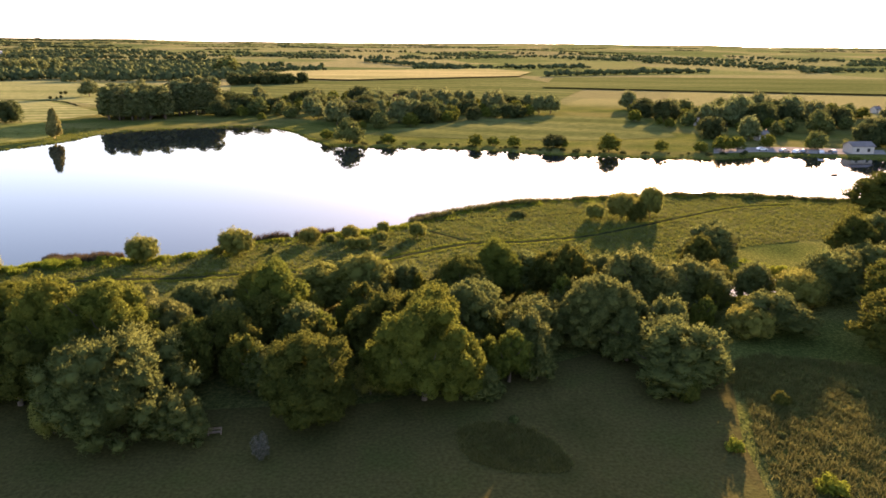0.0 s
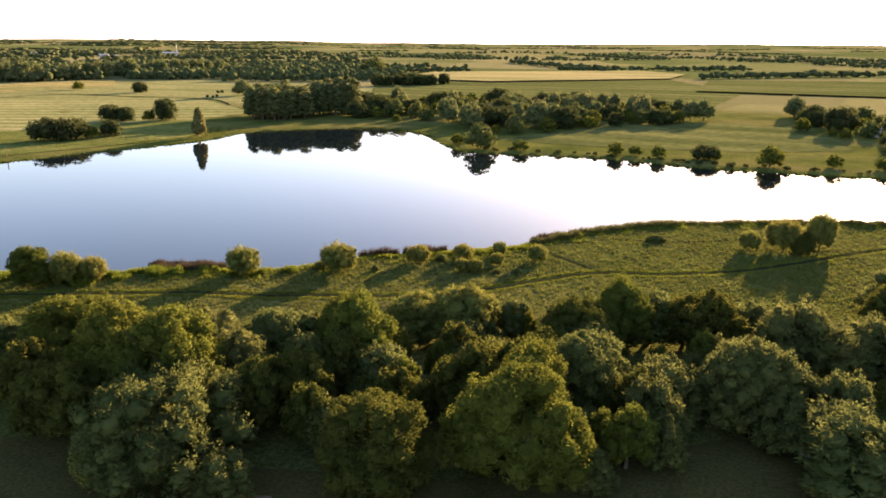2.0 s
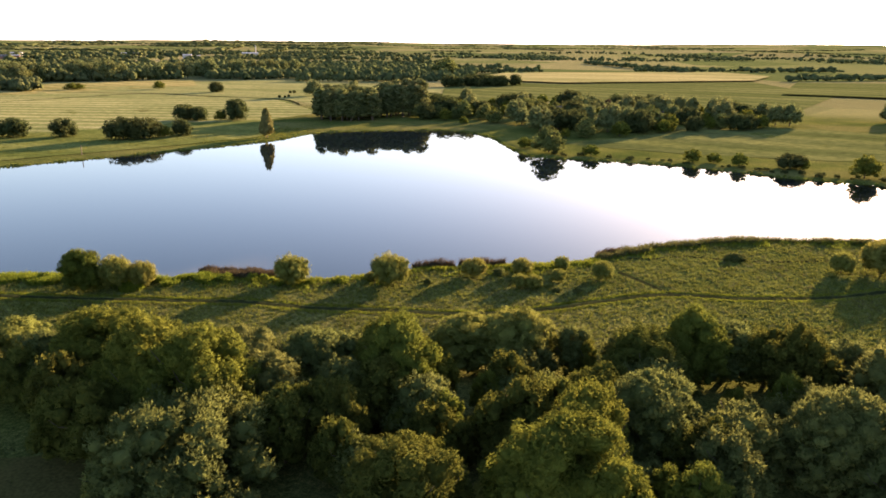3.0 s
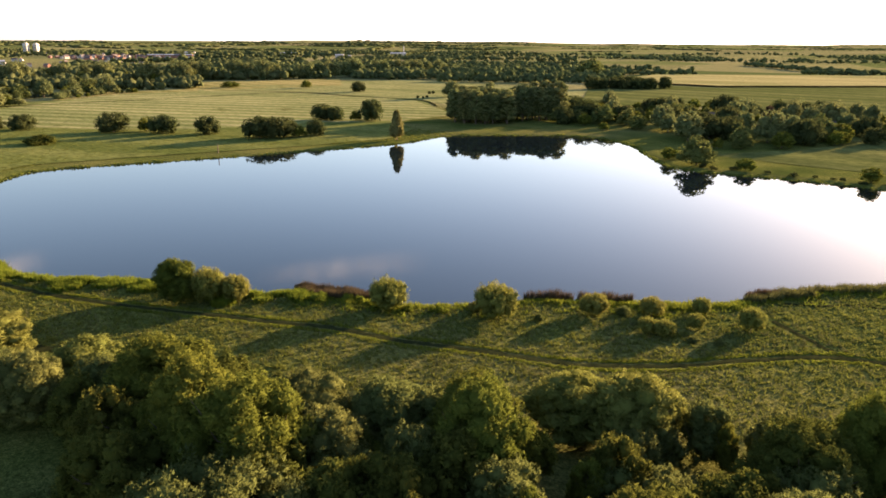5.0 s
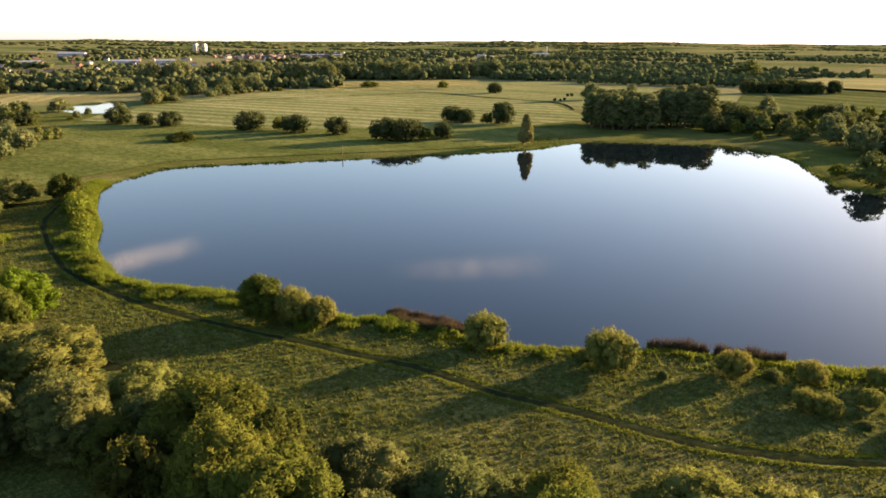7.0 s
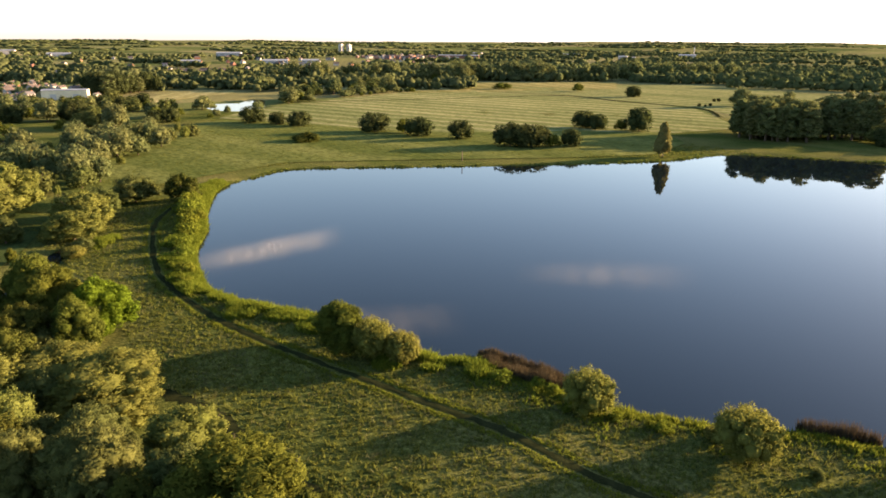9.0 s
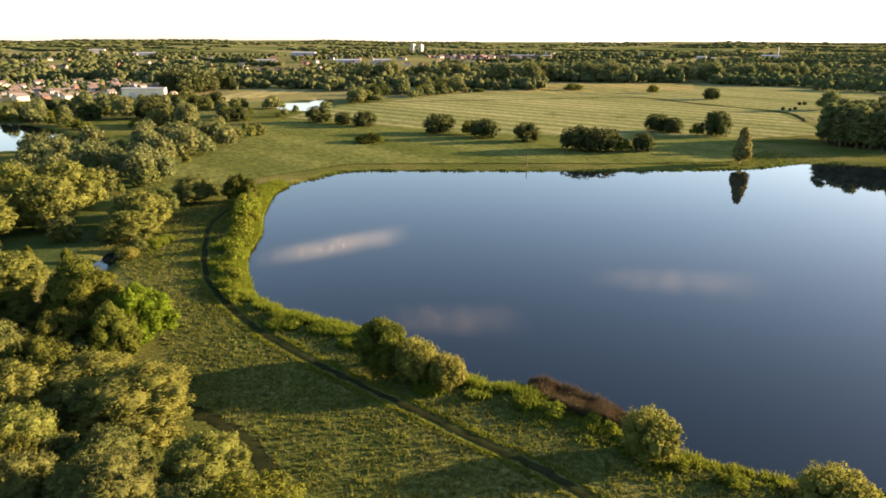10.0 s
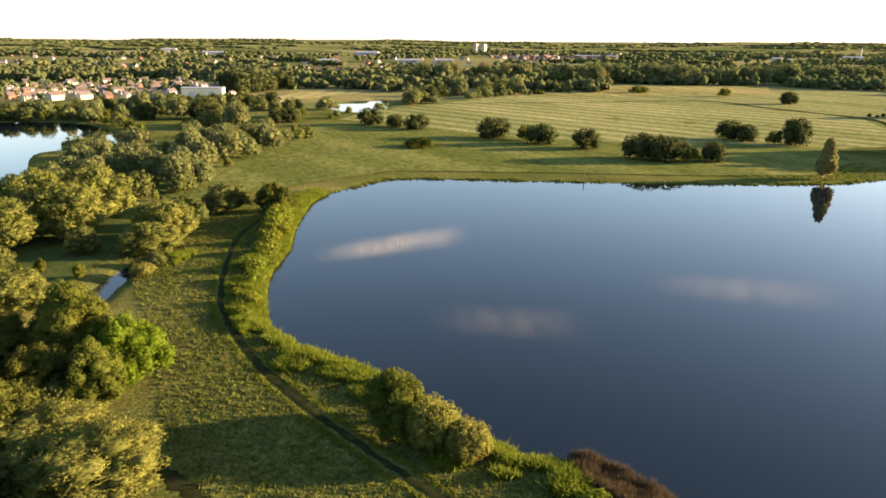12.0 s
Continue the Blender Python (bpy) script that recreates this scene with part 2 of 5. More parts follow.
def curve(points, n=8, closed=False):
    """A smooth line through control points."""
    P = np.array(points, float)
    m = len(P)
    out = []
    for i in range(m if closed else m - 1):
        if closed:
            a, b, c, d = P[(i - 1) % m], P[i], P[(i + 1) % m], P[(i + 2) % m]
        else:
            a, b, c, d = P[max(i - 1, 0)], P[i], P[i + 1], P[min(i + 2, m - 1)]
        for s in np.arange(n) / n:
            out.append(0.5 * (2 * b + (c - a) * s + (2 * a - 5 * b + 4 * c - d) * s * s + (3 * b - a - 3 * c + d) * s ** 3))
    if not closed:
        out.append(P[-1])
    return np.array(out)


def shore_distance(pts, poly):
    """Distance to a closed outline, negative inside it."""
    pts = np.asarray(pts, float)
    best = np.full(len(pts), 1e18)
    inside = np.zeros(len(pts), bool)
    for a, b in zip(poly, np.roll(poly, -1, 0)):
        ab = b - a
        k = np.clip(((pts - a) @ ab) / max(ab @ ab, 1e-9), 0, 1)
        d = pts - a - k[:, None] * ab
        best = np.minimum(best, (d * d).sum(1))
        if a[1] != b[1]:
            cross = (a[1] > pts[:, 1]) != (b[1] > pts[:, 1])
            inside ^= cross & (pts[:, 0] < (b[0] - a[0]) * (pts[:, 1] - a[1]) / (b[1] - a[1]) + a[0])
    best = np.sqrt(best)
    return np.where(inside, -best, best)


def wave(x, y, s, seed=0.0):
    """Cheap smooth relief in -1..1 for whole arrays."""
    return (np.sin(x / s + seed) * np.cos(y / s * 1.13 - seed * 2) + 0.5 * np.sin(x / s * 2.3 + y / s * 1.7 + seed * 3)
            + 0.35 * np.cos(x / s * 3.9 - y / s * 4.3 + seed)) / 1.85


# ---- ground and water ----
LAKE = curve([(-81, 121), (-75, 125), (-66, 128), (-56, 129.5), (-46, 135.5), (-38, 142.5), (-28, 147), (-11, 156), (-3, 166), (8, 175),
              (20, 182), (38, 187), (62, 193), (81, 194), (104, 189), (125, 190), (180, 200), (235, 235), (165, 262), (139, 268),
              (121, 267), (100, 260), (68, 263), (42, 267), (20, 276), (-3, 281), (-38, 282), (-50, 291), (-63, 315), (-76, 336),
              (-97, 348), (-121, 339), (-150, 320), (-156, 290), (-171, 258), (-199, 212), (-221, 176), (-217, 160), (-207, 143),
              (-181, 129), (-163, 122), (-150, 115), (-137, 110.5), (-123, 108), (-111, 112), (-100, 117)], 6, True)
POND = curve([(-452, 233), (-472, 243), (-480, 256), (-476, 266), (-502, 284), (-484, 286), (-456, 273), (-434, 262), (-419, 244), (-429, 233)], 6, True)
BACKWATER = curve([(-520, 325), (-548, 349), (-545, 395), (-520, 395), (-505, 345)], 5, True)
POOL = curve([(-240, 40), (-255, 70), (-285, 72), (-330, 76), (-322, 108), (-345, 114), (-372, 106), (-404, 100), (-430, 88), (-448, 54), (-440, 30), (-330, 20)], 6, True)
CREEK = curve([(-164, 95), (-156, 90.5), (-149, 87.5), (-143, 83.5), (-138.5, 78.5), (-136, 73), (-139, 72.5), (-142.5, 78), (-147, 83), (-152, 84.5), (-158, 88), (-166, 93)], 5, True)
WOOD_POND = curve([(44, 117), (50, 120), (58, 123), (68, 122), (66, 115), (56, 113.5), (48, 113.5)], 5, True)
WATERS = ((LAKE, "wide calm lake reflecting the evening sky"), (POND, "small bright pond beyond the hayfield"),
          (BACKWATER, "narrow backwater between far willows"), (POOL, "still pool behind the willow belt"),
          (CREEK, "dark creek between the willows"), (WOOD_POND, "small pond ringed by trees"))


def water_distance(P):
    d = np.full(len(P), 1e9)
    for outline, _ in WATERS:
        lo, hi = outline.min(0) - 30, outline.max(0) + 30
        near = ((P > lo) & (P < hi)).all(1)
        if near.any():
            d[near] = np.minimum(d[near], shore_distance(P[near], outline))
    return d


def ground_z(P):
    """Height of the land: a flat flood plain, banks down to the water, low hills far off."""
    P = np.atleast_2d(np.asarray(P, float))
    x, y = P[:, 0], P[:, 1]
    d = water_distance(P) + 0.45 * wave(x, y, 1.9, 0.7) + 0.5 * wave(x, y, 5.3, 2.1)
    z = 0.6 + 0.12 * wave(x, y, 9.0) + 0.05 * wave(x, y, 2.2, 1.0)
    z = np.where(d < 2.5, np.clip(-0.05 + d * 0.26, -1.3, 0.62), z)
    r = np.hypot(x, y - 50)
    rise = np.clip((r - 1500) / 3300, 0, 1) ** 1.4
    hills = 0.5 + 0.5 * np.sin(np.arctan2(x, y) * 9 + 1.3 * np.sin(np.arctan2(x, y) * 17))
    return z + rise * (27 + 9 * hills) + np.clip((r - 600) / 1500, 0, 1) * 2.5 * wave(x, y, 160.0)


def steps(*spans):
    out = []
    for a, b, s in spans:
        out.extend(np.linspace(a, b, max(1, round((b - a) / s)), endpoint=False))
    return np.array(out + [spans[-1][1]])


gx = steps((-4900, -1500, 90), (-1500, -560, 30), (-560, -240, 7), (-240, -130, 2.4), (-130, 70, 1.7), (70, 250, 3.5), (250, 1500, 30), (1500, 4900, 100))
gy = steps((-900, -60, 60), (-60, 20, 5), (20, 60, 2.0), (60, 200, 1.7), (200, 400, 3.6), (400, 1400, 25), (1400, 4900, 90))
GX, GY = np.meshgrid(gx, gy)
P = np.stack([GX.ravel(), GY.ravel()], 1)
V = np.column_stack([P, ground_z(P)])
nx, ny = len(gx), len(gy)
I = np.arange(nx * ny).reshape(ny, nx)
F = np.stack([I[:-1, :-1].ravel(), I[:-1, 1:].ravel(), I[1:, 1:].ravel(), I[1:, :-1].ravel()], 1)
ground = part("ground", mesh_of("ground", V, F, [MEADOW], smooth=True))
tagged(ground, "rough green meadow and far patchwork farmland", "ground", kind="structure")

for outline, label in WATERS:
    lo, hi = outline.min(0) - 3, outline.max(0) + 3
    z = 0.0 if outline is LAKE else 0.03
    me = mesh_of("water", [(lo[0], lo[1], z), (hi[0], lo[1], z), (hi[0], hi[1], z), (lo[0], hi[1], z)], [(0, 1, 2, 3)], [WATER])
    tagged(part("water", me), label, "water", kind="structure")


def ribbon(name, points, width, mat, label, category, lift=0.09, n=10):
    L = curve(points, n)
    T = np.gradient(L, axis=0)
    T /= np.linalg.norm(T, axis=1)[:, None]
    N = np.stack([-T[:, 1], T[:, 0]], 1)
    rng = np.random.default_rng(5)
    cols = []
    for k in (-0.5, -0.17, 0.17, 0.5):
        Q = L + N * (k * width * (1 + 0.25 * rng.standard_normal(len(L))))[:, None]
        cols.append(np.column_stack([Q, ground_z(Q) + lift - (0.03 if abs(k) == 0.5 else 0)]))
    V = np.stack(cols, 1).reshape(-1, 3)
    F = [(4 * i + k, 4 * i + k + 1, 4 * i + k + 5, 4 * i + k + 4) for i in range(len(L) - 1) for k in range(3)]
    return tagged(part(name, mesh_of(name, V, F, [mat], smooth=True)), label, category, kind="structure")


PATH_LINE = [(-193, 127), (-177, 116), (-158, 109), (-139, 104), (-128, 103), (-119, 103), (-107, 104), (-96, 106), (-88, 108), (-77, 111),
             (-69, 113), (-60, 115.5), (-47, 117), (-39, 119), (-27, 121), (-20, 123.5), (-12, 128), (-5, 134), (6, 141), (18, 143),
             (33, 149), (52, 162), (74, 177), (91, 181)]
ribbon("footpath", PATH_LINE, 1.0, TRACK, "dark trodden footpath winding through the meadow", "footpath")
SPUR_LINE = [(-3, 151), (2, 146), (7, 141)]
ribbon("footpath", SPUR_LINE, 0.9, TRACK, "short trodden spur down to the shore", "footpath")
DITCH_LINE = [(-96, 86.5), (-91, 89.5), (-85, 91.8), (-80, 92.7), (-75, 92.7), (-66, 93.5), (-58, 95)]
# no trench is cut: the ribbon's dark colour gives the ditch its shadow
ribbon("ditch", DITCH_LINE, 1.9, TRACK, "flat dark strip for the shadowed ditch along the wood edge", "ditch", 0.06)
ribbon("ditch", [(-3, 160), (3, 161.5), (9, 165), (21, 166), (30, 168.5), (41, 174)], 0.9, TRACK, "narrow dark strip behind the reedy point", "ditch", 0.08)

# ---- trees ----


def rings(path, radii, k=7):
    """A tapered limb round a line of points."""
    path = np.array(path, float)
    V, F = [], []
    for i, (p, r) in enumerate(zip(path, radii)):
        t = path[min(i + 1, len(path) - 1)] - path[max(i - 1, 0)]
        t = t / np.linalg.norm(t)
        u = np.cross(t, (0.3, 1, 0.1))
        u /= np.linalg.norm(u)
        w = np.cross(t, u)
        for a in range(k):
            an = 2 * math.pi * a / k
            V.append(p + r * (math.cos(an) * u + math.sin(an) * w))
        if i:
            b = (i - 1) * k
            F += [(b + a, b + (a + 1) % k, b + k + (a + 1) % k, b + k + a) for a in range(k)]
    return V, F


def trunk_mesh(name, h, r, spread, rng, limbs=6):
    V, F = [], []

    def add(path, radii, k):
        v, f = rings(path, radii, k)
        n = len(V)
        V.extend(v)
        F.extend([tuple(i + n for i in q) for q in f])
    lean = rng.normal(0, 0.03, 2) * h
    stem = [(0, 0, -0.4), (0, 0, 0.3), (lean[0] * 0.3, lean[1] * 0.3, h * 0.25), (lean[0], lean[1], h * 0.5), (lean[0] * 1.5, lean[1] * 1.5, h * 0.8)]
    add(stem, [r * 1.5, r * 1.15, r, r * 0.7, r * 0.15], 8)
    for i in range(limbs):
        a = 2 * math.pi * (i + rng.random() * 0.6) / limbs
        z0 = h * (0.18 + 0.3 * rng.random())
        d = np.array([math.cos(a), math.sin(a)]) * spread * (0.55 + 0.25 * rng.random())
        add([(lean[0] * 0.5, lean[1] * 0.5, z0), (d[0] * 0.4, d[1] * 0.4, z0 + h * 0.14), (d[0] * 0.8, d[1] * 0.8, z0 + h * 0.24), (d[0], d[1], z0 + h * 0.36)],
            [r * 0.5, r * 0.38, r * 0.22, r * 0.06], 5)
    return mesh_of(name, V, F, [BARK], smooth=True)


ICO = bmesh.new()
bmesh.ops.create_icosphere(ICO, subdivisions=1, radius=1)
ICO_V = np.array([v.co[:] for v in ICO.verts])
ICO_F = np.array([[v.index for v in f.verts] for f in ICO.faces])
ICO.free()
ROUND = bmesh.new()
bmesh.ops.create_icosphere(ROUND, subdivisions=2, radius=1)
ROUND_V = np.array([v.co[:] for v in ROUND.verts])
ROUND_F = np.array([[v.index for v in f.verts] for f in ROUND.faces])
ROUND.free()


def unit(a):
    return a / np.linalg.norm(a, axis=1)[:, None]


def crown_mesh(name, lobes, count, size, mat, rng, feather=0.0, core=0.8, hug=0.8, fine=6, step=1, tufts=0, tall=1.0):
    """Sprays of leaves over billows and upright tufts on a heap of lobes (x, y, z, r), round a dense inside."""
    big = np.array(lobes, float)
    L = [np.column_stack([big, np.ones(len(big))])]
    for x, y, z, r in big[1:]:
        d = unit(rng.standard_normal((fine, 3)) + np.array((x, y, 0)) / max(1e-6, math.hypot(x, y)) * 0.6 + (0, 0, 0.35))
        k = r * (0.34 + 0.22 * rng.random(fine))
        L.append(np.column_stack([np.array((x, y, z)) + d * (r * 0.88), k, np.ones(fine)]))
    if tufts:                           # shoots standing out of the billows, taller than wide
        P = big[rng.integers(1, len(big), tufts)]
        d = unit(rng.standard_normal((tufts, 3)) * 0.75 + (0, 0, 0.75))
        k = rng.uniform(0.24, 0.58, tufts) * (0.7 + 0.3 * P[:, 3] / P[:, 3].mean())
        L.append(np.column_stack([P[:, :3] + d * P[:, 3:] * rng.uniform(0.92, 1.16, (tufts, 1)), k, np.full(tufts, tall) * rng.uniform(0.8, 1.3, tufts)]))
    L = np.concatenate(L)
    w = L[:, 3] ** 2 * np.sqrt(L[:, 4])
    pick = rng.choice(len(L), count * 3, p=w / w.sum())
    D = rng.standard_normal((count * 3, 3))
    D[:, 2] += 0.2
    D = unit(D)
    stretch = np.column_stack([np.ones(len(D)), np.ones(len(D)), L[pick, 4]])
    X = L[pick, :3] + D * stretch * (L[pick, 3] * (1.05 - 0.17 * rng.random(len(D)) ** 1.5))[:, None]
    deep = np.zeros(len(X), bool)
    for x, y, z, r, _ in L[:len(L) - tufts]:
        deep |= ((X - (x, y, z)) ** 2).sum(1) < (0.8 * r) ** 2
    keep = np.where(~deep & (X[:, 2] > 0.1))[0][:count]
    X, D = X[keep], D[keep]
    n = len(X)
    N = unit(hug * D + (1 - hug) * rng.standard_normal((n, 3)) * 0.8 + (0, 0, 0.12))
    U = unit(np.cross(N, rng.standard_normal((n, 3))))
    slim = 0.36
    if feather:                         # slender sprays reaching up and out
        U = unit(U * (1 - feather) + (D + (0, 0, 0.7)) * feather)
        slim = 0.29
    W = unit(np.cross(N, U))
    s = size * (0.55 + 0.9 * rng.random(n))[:, None]
    V = np.stack([X - U * s * 0.45 + W * s * slim, X - U * s * 0.45 - W * s * slim, X + U * s * (0.98 - slim)], 1).reshape(-1, 3)
    F = np.arange(3 * n).reshape(n, 3).tolist()
    solid_v, solid_f = (ROUND_V, ROUND_F) if count > 12000 else (ICO_V, ICO_F)
    turned = []
    inner = [(q, solid_v, solid_f, core) for q in big[::step]] + [(q[:4], ICO_V, ICO_F, core * 0.94) for q in L[len(big):len(L) - tufts:4 * step]]
    shells, base = [V], len(V)
    for (x, y, z, r), sv, sf, k in inner:
        F += (sf + base).tolist()
        base += len(sv)
        turned.append(unit(sv + 0.3 * rng.standard_normal(sv.shape)))
        shells.append(sv * r * k * (1 + 0.1 * rng.standard_normal((len(sv), 1))) + (x, y, z))
    V = np.concatenate(shells)
    me = bpy.data.meshes.new(name)
    V[:, 2] = np.maximum(V[:, 2], 0.02)
    me.from_pydata(V.tolist(), [], F)
    me.materials.append(mat)
    me.polygons.foreach_set("use_smooth", np.ones(len(F), bool))
    # every spray is shaded by the round of its billow
    soft = unit(D + 0.26 * rng.standard_normal(D.shape) + (0, 0, 0.1))
    me.normals_split_custom_set_from_vertices(np.concatenate([np.repeat(soft, 3, 0), np.concatenate(turned)]).tolist())
    return me


def heap(rng, n, rx, h, z0, lobe=(0.30, 0.50), top=0.0, ragged=0.15, stems=4):
    """Lobes that fill an uneven crown from z0 to h: one main mass with lower ones leaning out of it."""
    masses = [(0.0, 0.0, 0.74 if stems else 1.0, 1.0, n if not stems else int(n * 0.6))]
    turn = rng.random() * 6.28
    for k in range(stems):
        a = turn + 6.28 * (k + 0.5 * rng.random()) / stems
        w = 0.46 + 0.14 * rng.random()
        masses.append((rx * (1.0 - w) * math.cos(a), rx * (1.0 - w) * math.sin(a), w, 0.58 + 0.34 * rng.random(), max(6, int(n * 0.36))))
    out = []
    for cx, cy, w, hk, m in masses:
        rxm, rz = rx * w, (h * hk - z0) / 2
        out.append((cx, cy, z0 + rz * 0.9, min(rxm, rz) * 0.72))
        for i in range(m):
            c = 1 - 1.85 * (i + 0.5) / m
            a = i * 2.399963 + rng.normal(0, 0.35)
            s = math.sqrt(max(0, 1 - c * c)) * (1 - top * max(0, (c + 1) / 2))
            if c < -0.2:
                s = max(s, 0.86 * (1 - top * 0.2))
            k = 1 + ragged * 0.7 * rng.standard_normal()
            r = min(rxm, rz) * (lobe[0] + (lobe[1] - lobe[0]) * rng.random()) * (1 - 0.35 * top * max(0, c))
            d = max(0.1, rxm * k - r) * s
            out.append((cx + d * math.cos(a), cy + d * math.sin(a), z0 + rz + (rz * (0.9 + 0.1 * k) - r) * c, r))
    return out


KINDS = {}


def tree_kind(key, name, label, mat, h, rx, count, size, seed, n=26, droop=0.0, z0=None, category="tree", trunk=0.24, limbs=6, top=0.0, lobe=(0.30, 0.50), hug=0.86, stems=4, tufts=None, tall=1.25):
    rng = np.random.default_rng(seed)
    z0 = h * 0.05 if z0 is None else z0
    root = tagged(new(name), label, category)
    part("trunk", trunk_mesh("trunk", h, trunk, rx, rng, limbs), None, root)
    lobes = heap(rng, n, rx, h * 0.97, z0, lobe, top, stems=stems)
    part("crown", crown_mesh("crown", lobes, count, size, mat, rng, droop, hug=hug, fine=6 if count > 2000 else 3, step=1 if count > 2000 else 2, tufts=tufts if tufts is not None else (0 if count < 2000 else 340 if count > 12000 else 150), tall=tall), None, root)
    KINDS[key] = (root, h, rx)
    root.location = (0, -600 - 25 * len(KINDS), 0.6)
    return root


USED = set()
turn_rng = np.random.default_rng(77)


def plant(key, x, y, h, r=None, label="", group=""):
    """A tree of that kind, h high and r in half-width, standing at (x, y)."""
    root, h0, r0 = KINDS[key]
    sz = h / h0
    sx = r / r0 if r else sz
    z = float(ground_z([(x, y)])[0]) - 0.05
    m = Matrix.Translation((x, y, z)) @ Matrix.Rotation(turn_rng.random() * 6.28, 4, "Z") @ Matrix.Diagonal((sx, sx, sz, 1))
    if key in USED:
        ob = copy_thing(root, m)
    else:
        ob = root
        ob.matrix_basis = m
        USED.add(key)
    return tagged(ob, label, group=group)


tree_kind("willow", "willow_tree", "grey-green willow with a billowing crown", LEAF_WILLOW, 10, 5.5, 20500, 0.24, 1, 54, 0.5, lobe=(0.24, 0.40), stems=3)
tree_kind("willow2", "willow_tree", "broad grey-green willow with soft foliage", LEAF_WILLOW, 10, 6.0, 20500, 0.24, 2, 60, 0.5, lobe=(0.24, 0.38), stems=3)
tree_kind("ash", "ash_tree", "fresh green tree with a rounded clumpy crown", LEAF_ASH, 11, 5.5, 20500, 0.24, 3, 50, 0.32, lobe=(0.22, 0.38), stems=2)
tree_kind("ash2", "ash_tree", "yellow-green broadleaf tree with a lumpy crown", LEAF_ASH, 11, 5.2, 20500, 0.24, 4, 54, 0.32, lobe=(0.22, 0.40), stems=3)
tree_kind("oak", "oak_tree", "dark olive broadleaf tree with a rounded crown", LEAF_OAK, 11, 5.5, 20500, 0.24, 5, 50, 0.32, lobe=(0.24, 0.38), stems=2)
tree_kind("pale", "willow_tree", "pale yellow-green willow catching the sun", LEAF_PALE, 10, 5.5, 21500, 0.245, 6, 60, 0.5, lobe=(0.24, 0.38), stems=3)
tree_kind("bush", "willow_bush", "round pale green willow bush by the water", LEAF_SALLOW, 5, 3.0, 5200, 0.195, 7, 34, 0.4, 0.1, "bush", 0.10, stems=0)
tree_kind("bush2", "willow_bush", "grey-green rounded willow bush in the meadow", LEAF_WILLOW, 5, 3.0, 4800, 0.2, 8, 30, 0.4, 0.1, "bush", 0.10, stems=2)
tree_kind("fringe", "sallow_bush", "low bright yellow-green sallow on the lake bank", LEAF_FRINGE, 3, 2.2, 1700, 0.24, 33, 18, 0.3, 0.0, "bush", 0.06, stems=2, tufts=90)
tree_kind("scrub", "scrub_bush", "low dark scrub bush in rough grass", LEAF_OAK, 3, 2.2, 2600, 0.26, 9, 14, 0.0, 0.0, "bush", 0.07)
tree_kind("blossom", "blossom_shrub", "small shrub white with blossom in the shaded field", LEAF_BLOSSOM, 3.4, 1.3, 2600, 0.16, 10, 12, 0.0, 0.2, "bush", 0.05)
tree_kind("plume", "willow_tree", "broad grey-green willow with upright feathery shoots", LEAF_WILLOW, 10, 9.0, 33000, 0.25, 31, 120, 0.62, tufts=1000, tall=2.0, lobe=(0.16, 0.27), stems=2)
tree_kind("lime", "lime_tree", "bright fresh green broadleaf tree in the sun", LEAF_LIME, 10, 5.2, 20500, 0.24, 24, 46, 0.32, lobe=(0.24, 0.40), stems=2)
# understorey of the wood
tree_kind("low_willow", "willow_tree", "grey-green willow crowded inside the wood", LEAF_WILLOW, 8, 4.2, 6600, 0.275, 21, 36, 0.5, lobe=(0.24, 0.40), stems=3, tall=1.6)
tree_kind("low_pale", "willow_tree", "pale golden-green willow of the far thicket", LEAF_PALE, 10, 5.5, 9500, 0.34, 26, 48, 0.45, lobe=(0.24, 0.40), stems=3)
tree_kind("low_ash", "ash_tree", "green broadleaf tree crowded inside the wood", LEAF_ASH, 8, 4.0, 6600, 0.275, 22, 34, 0.32, lobe=(0.24, 0.40), stems=2)
tree_kind("low_oak", "oak_tree", "olive broadleaf tree crowded inside the wood", LEAF_OAK, 8, 4.0, 6600, 0.275, 23, 34, 0.32, lobe=(0.24, 0.40), stems=3)
# further off: fewer, larger sprays
tree_kind("far_dark", "hawthorn_tree", "dark rounded field tree beside the hayfield", LEAF_DARK, 9, 5.5, 1600, 0.6, 11, 30, 0.3, -0.9, stems=0)
tree_kind("far_oak", "oak_tree", "olive green broadleaf tree in a distant belt", LEAF_ASH, 12, 6, 1150, 0.75, 12, 24, 0, 0.2)
tree_kind("far_ash", "ash_tree", "mid green broadleaf tree in a distant belt", LEAF_WILLOW, 12, 6, 1150, 0.75, 13, 24, 0, 0.2)
tree_kind("far_willow", "willow_tree", "grey-green willow in a distant belt", LEAF_BELT, 11, 6, 1150, 0.75, 14, 26, 0.2, 0.6)
tree_kind("far_pale", "willow_tree", "pale willow in a distant belt", LEAF_PALE, 10, 5.5, 1150, 0.75, 15, 24, 0.2, 0.5)
tree_kind("far_bush", "hawthorn_bush", "ragged bush on the far bank", LEAF_DARK, 3, 3, 420, 0.5, 25, 14, 0.3, 0.05, "bush", 0.06, stems=2)
tree_kind("poplar", "poplar_tree", "tall narrow poplar on the far shore", LEAF_BELT, 22, 4.6, 1500, 1.1, 16, 40, 0.3, 1.0, tufts=0, trunk=0.35, lobe=(0.3, 0.5), stems=3)
tree_kind("cone", "alder_tree", "slim golden cone-shaped tree on the bank", LEAF_GOLD, 11, 3.2, 2400, 0.75, 17, 46, 0, 0.4, top=0.9, lobe=(0.34, 0.46), stems=0)
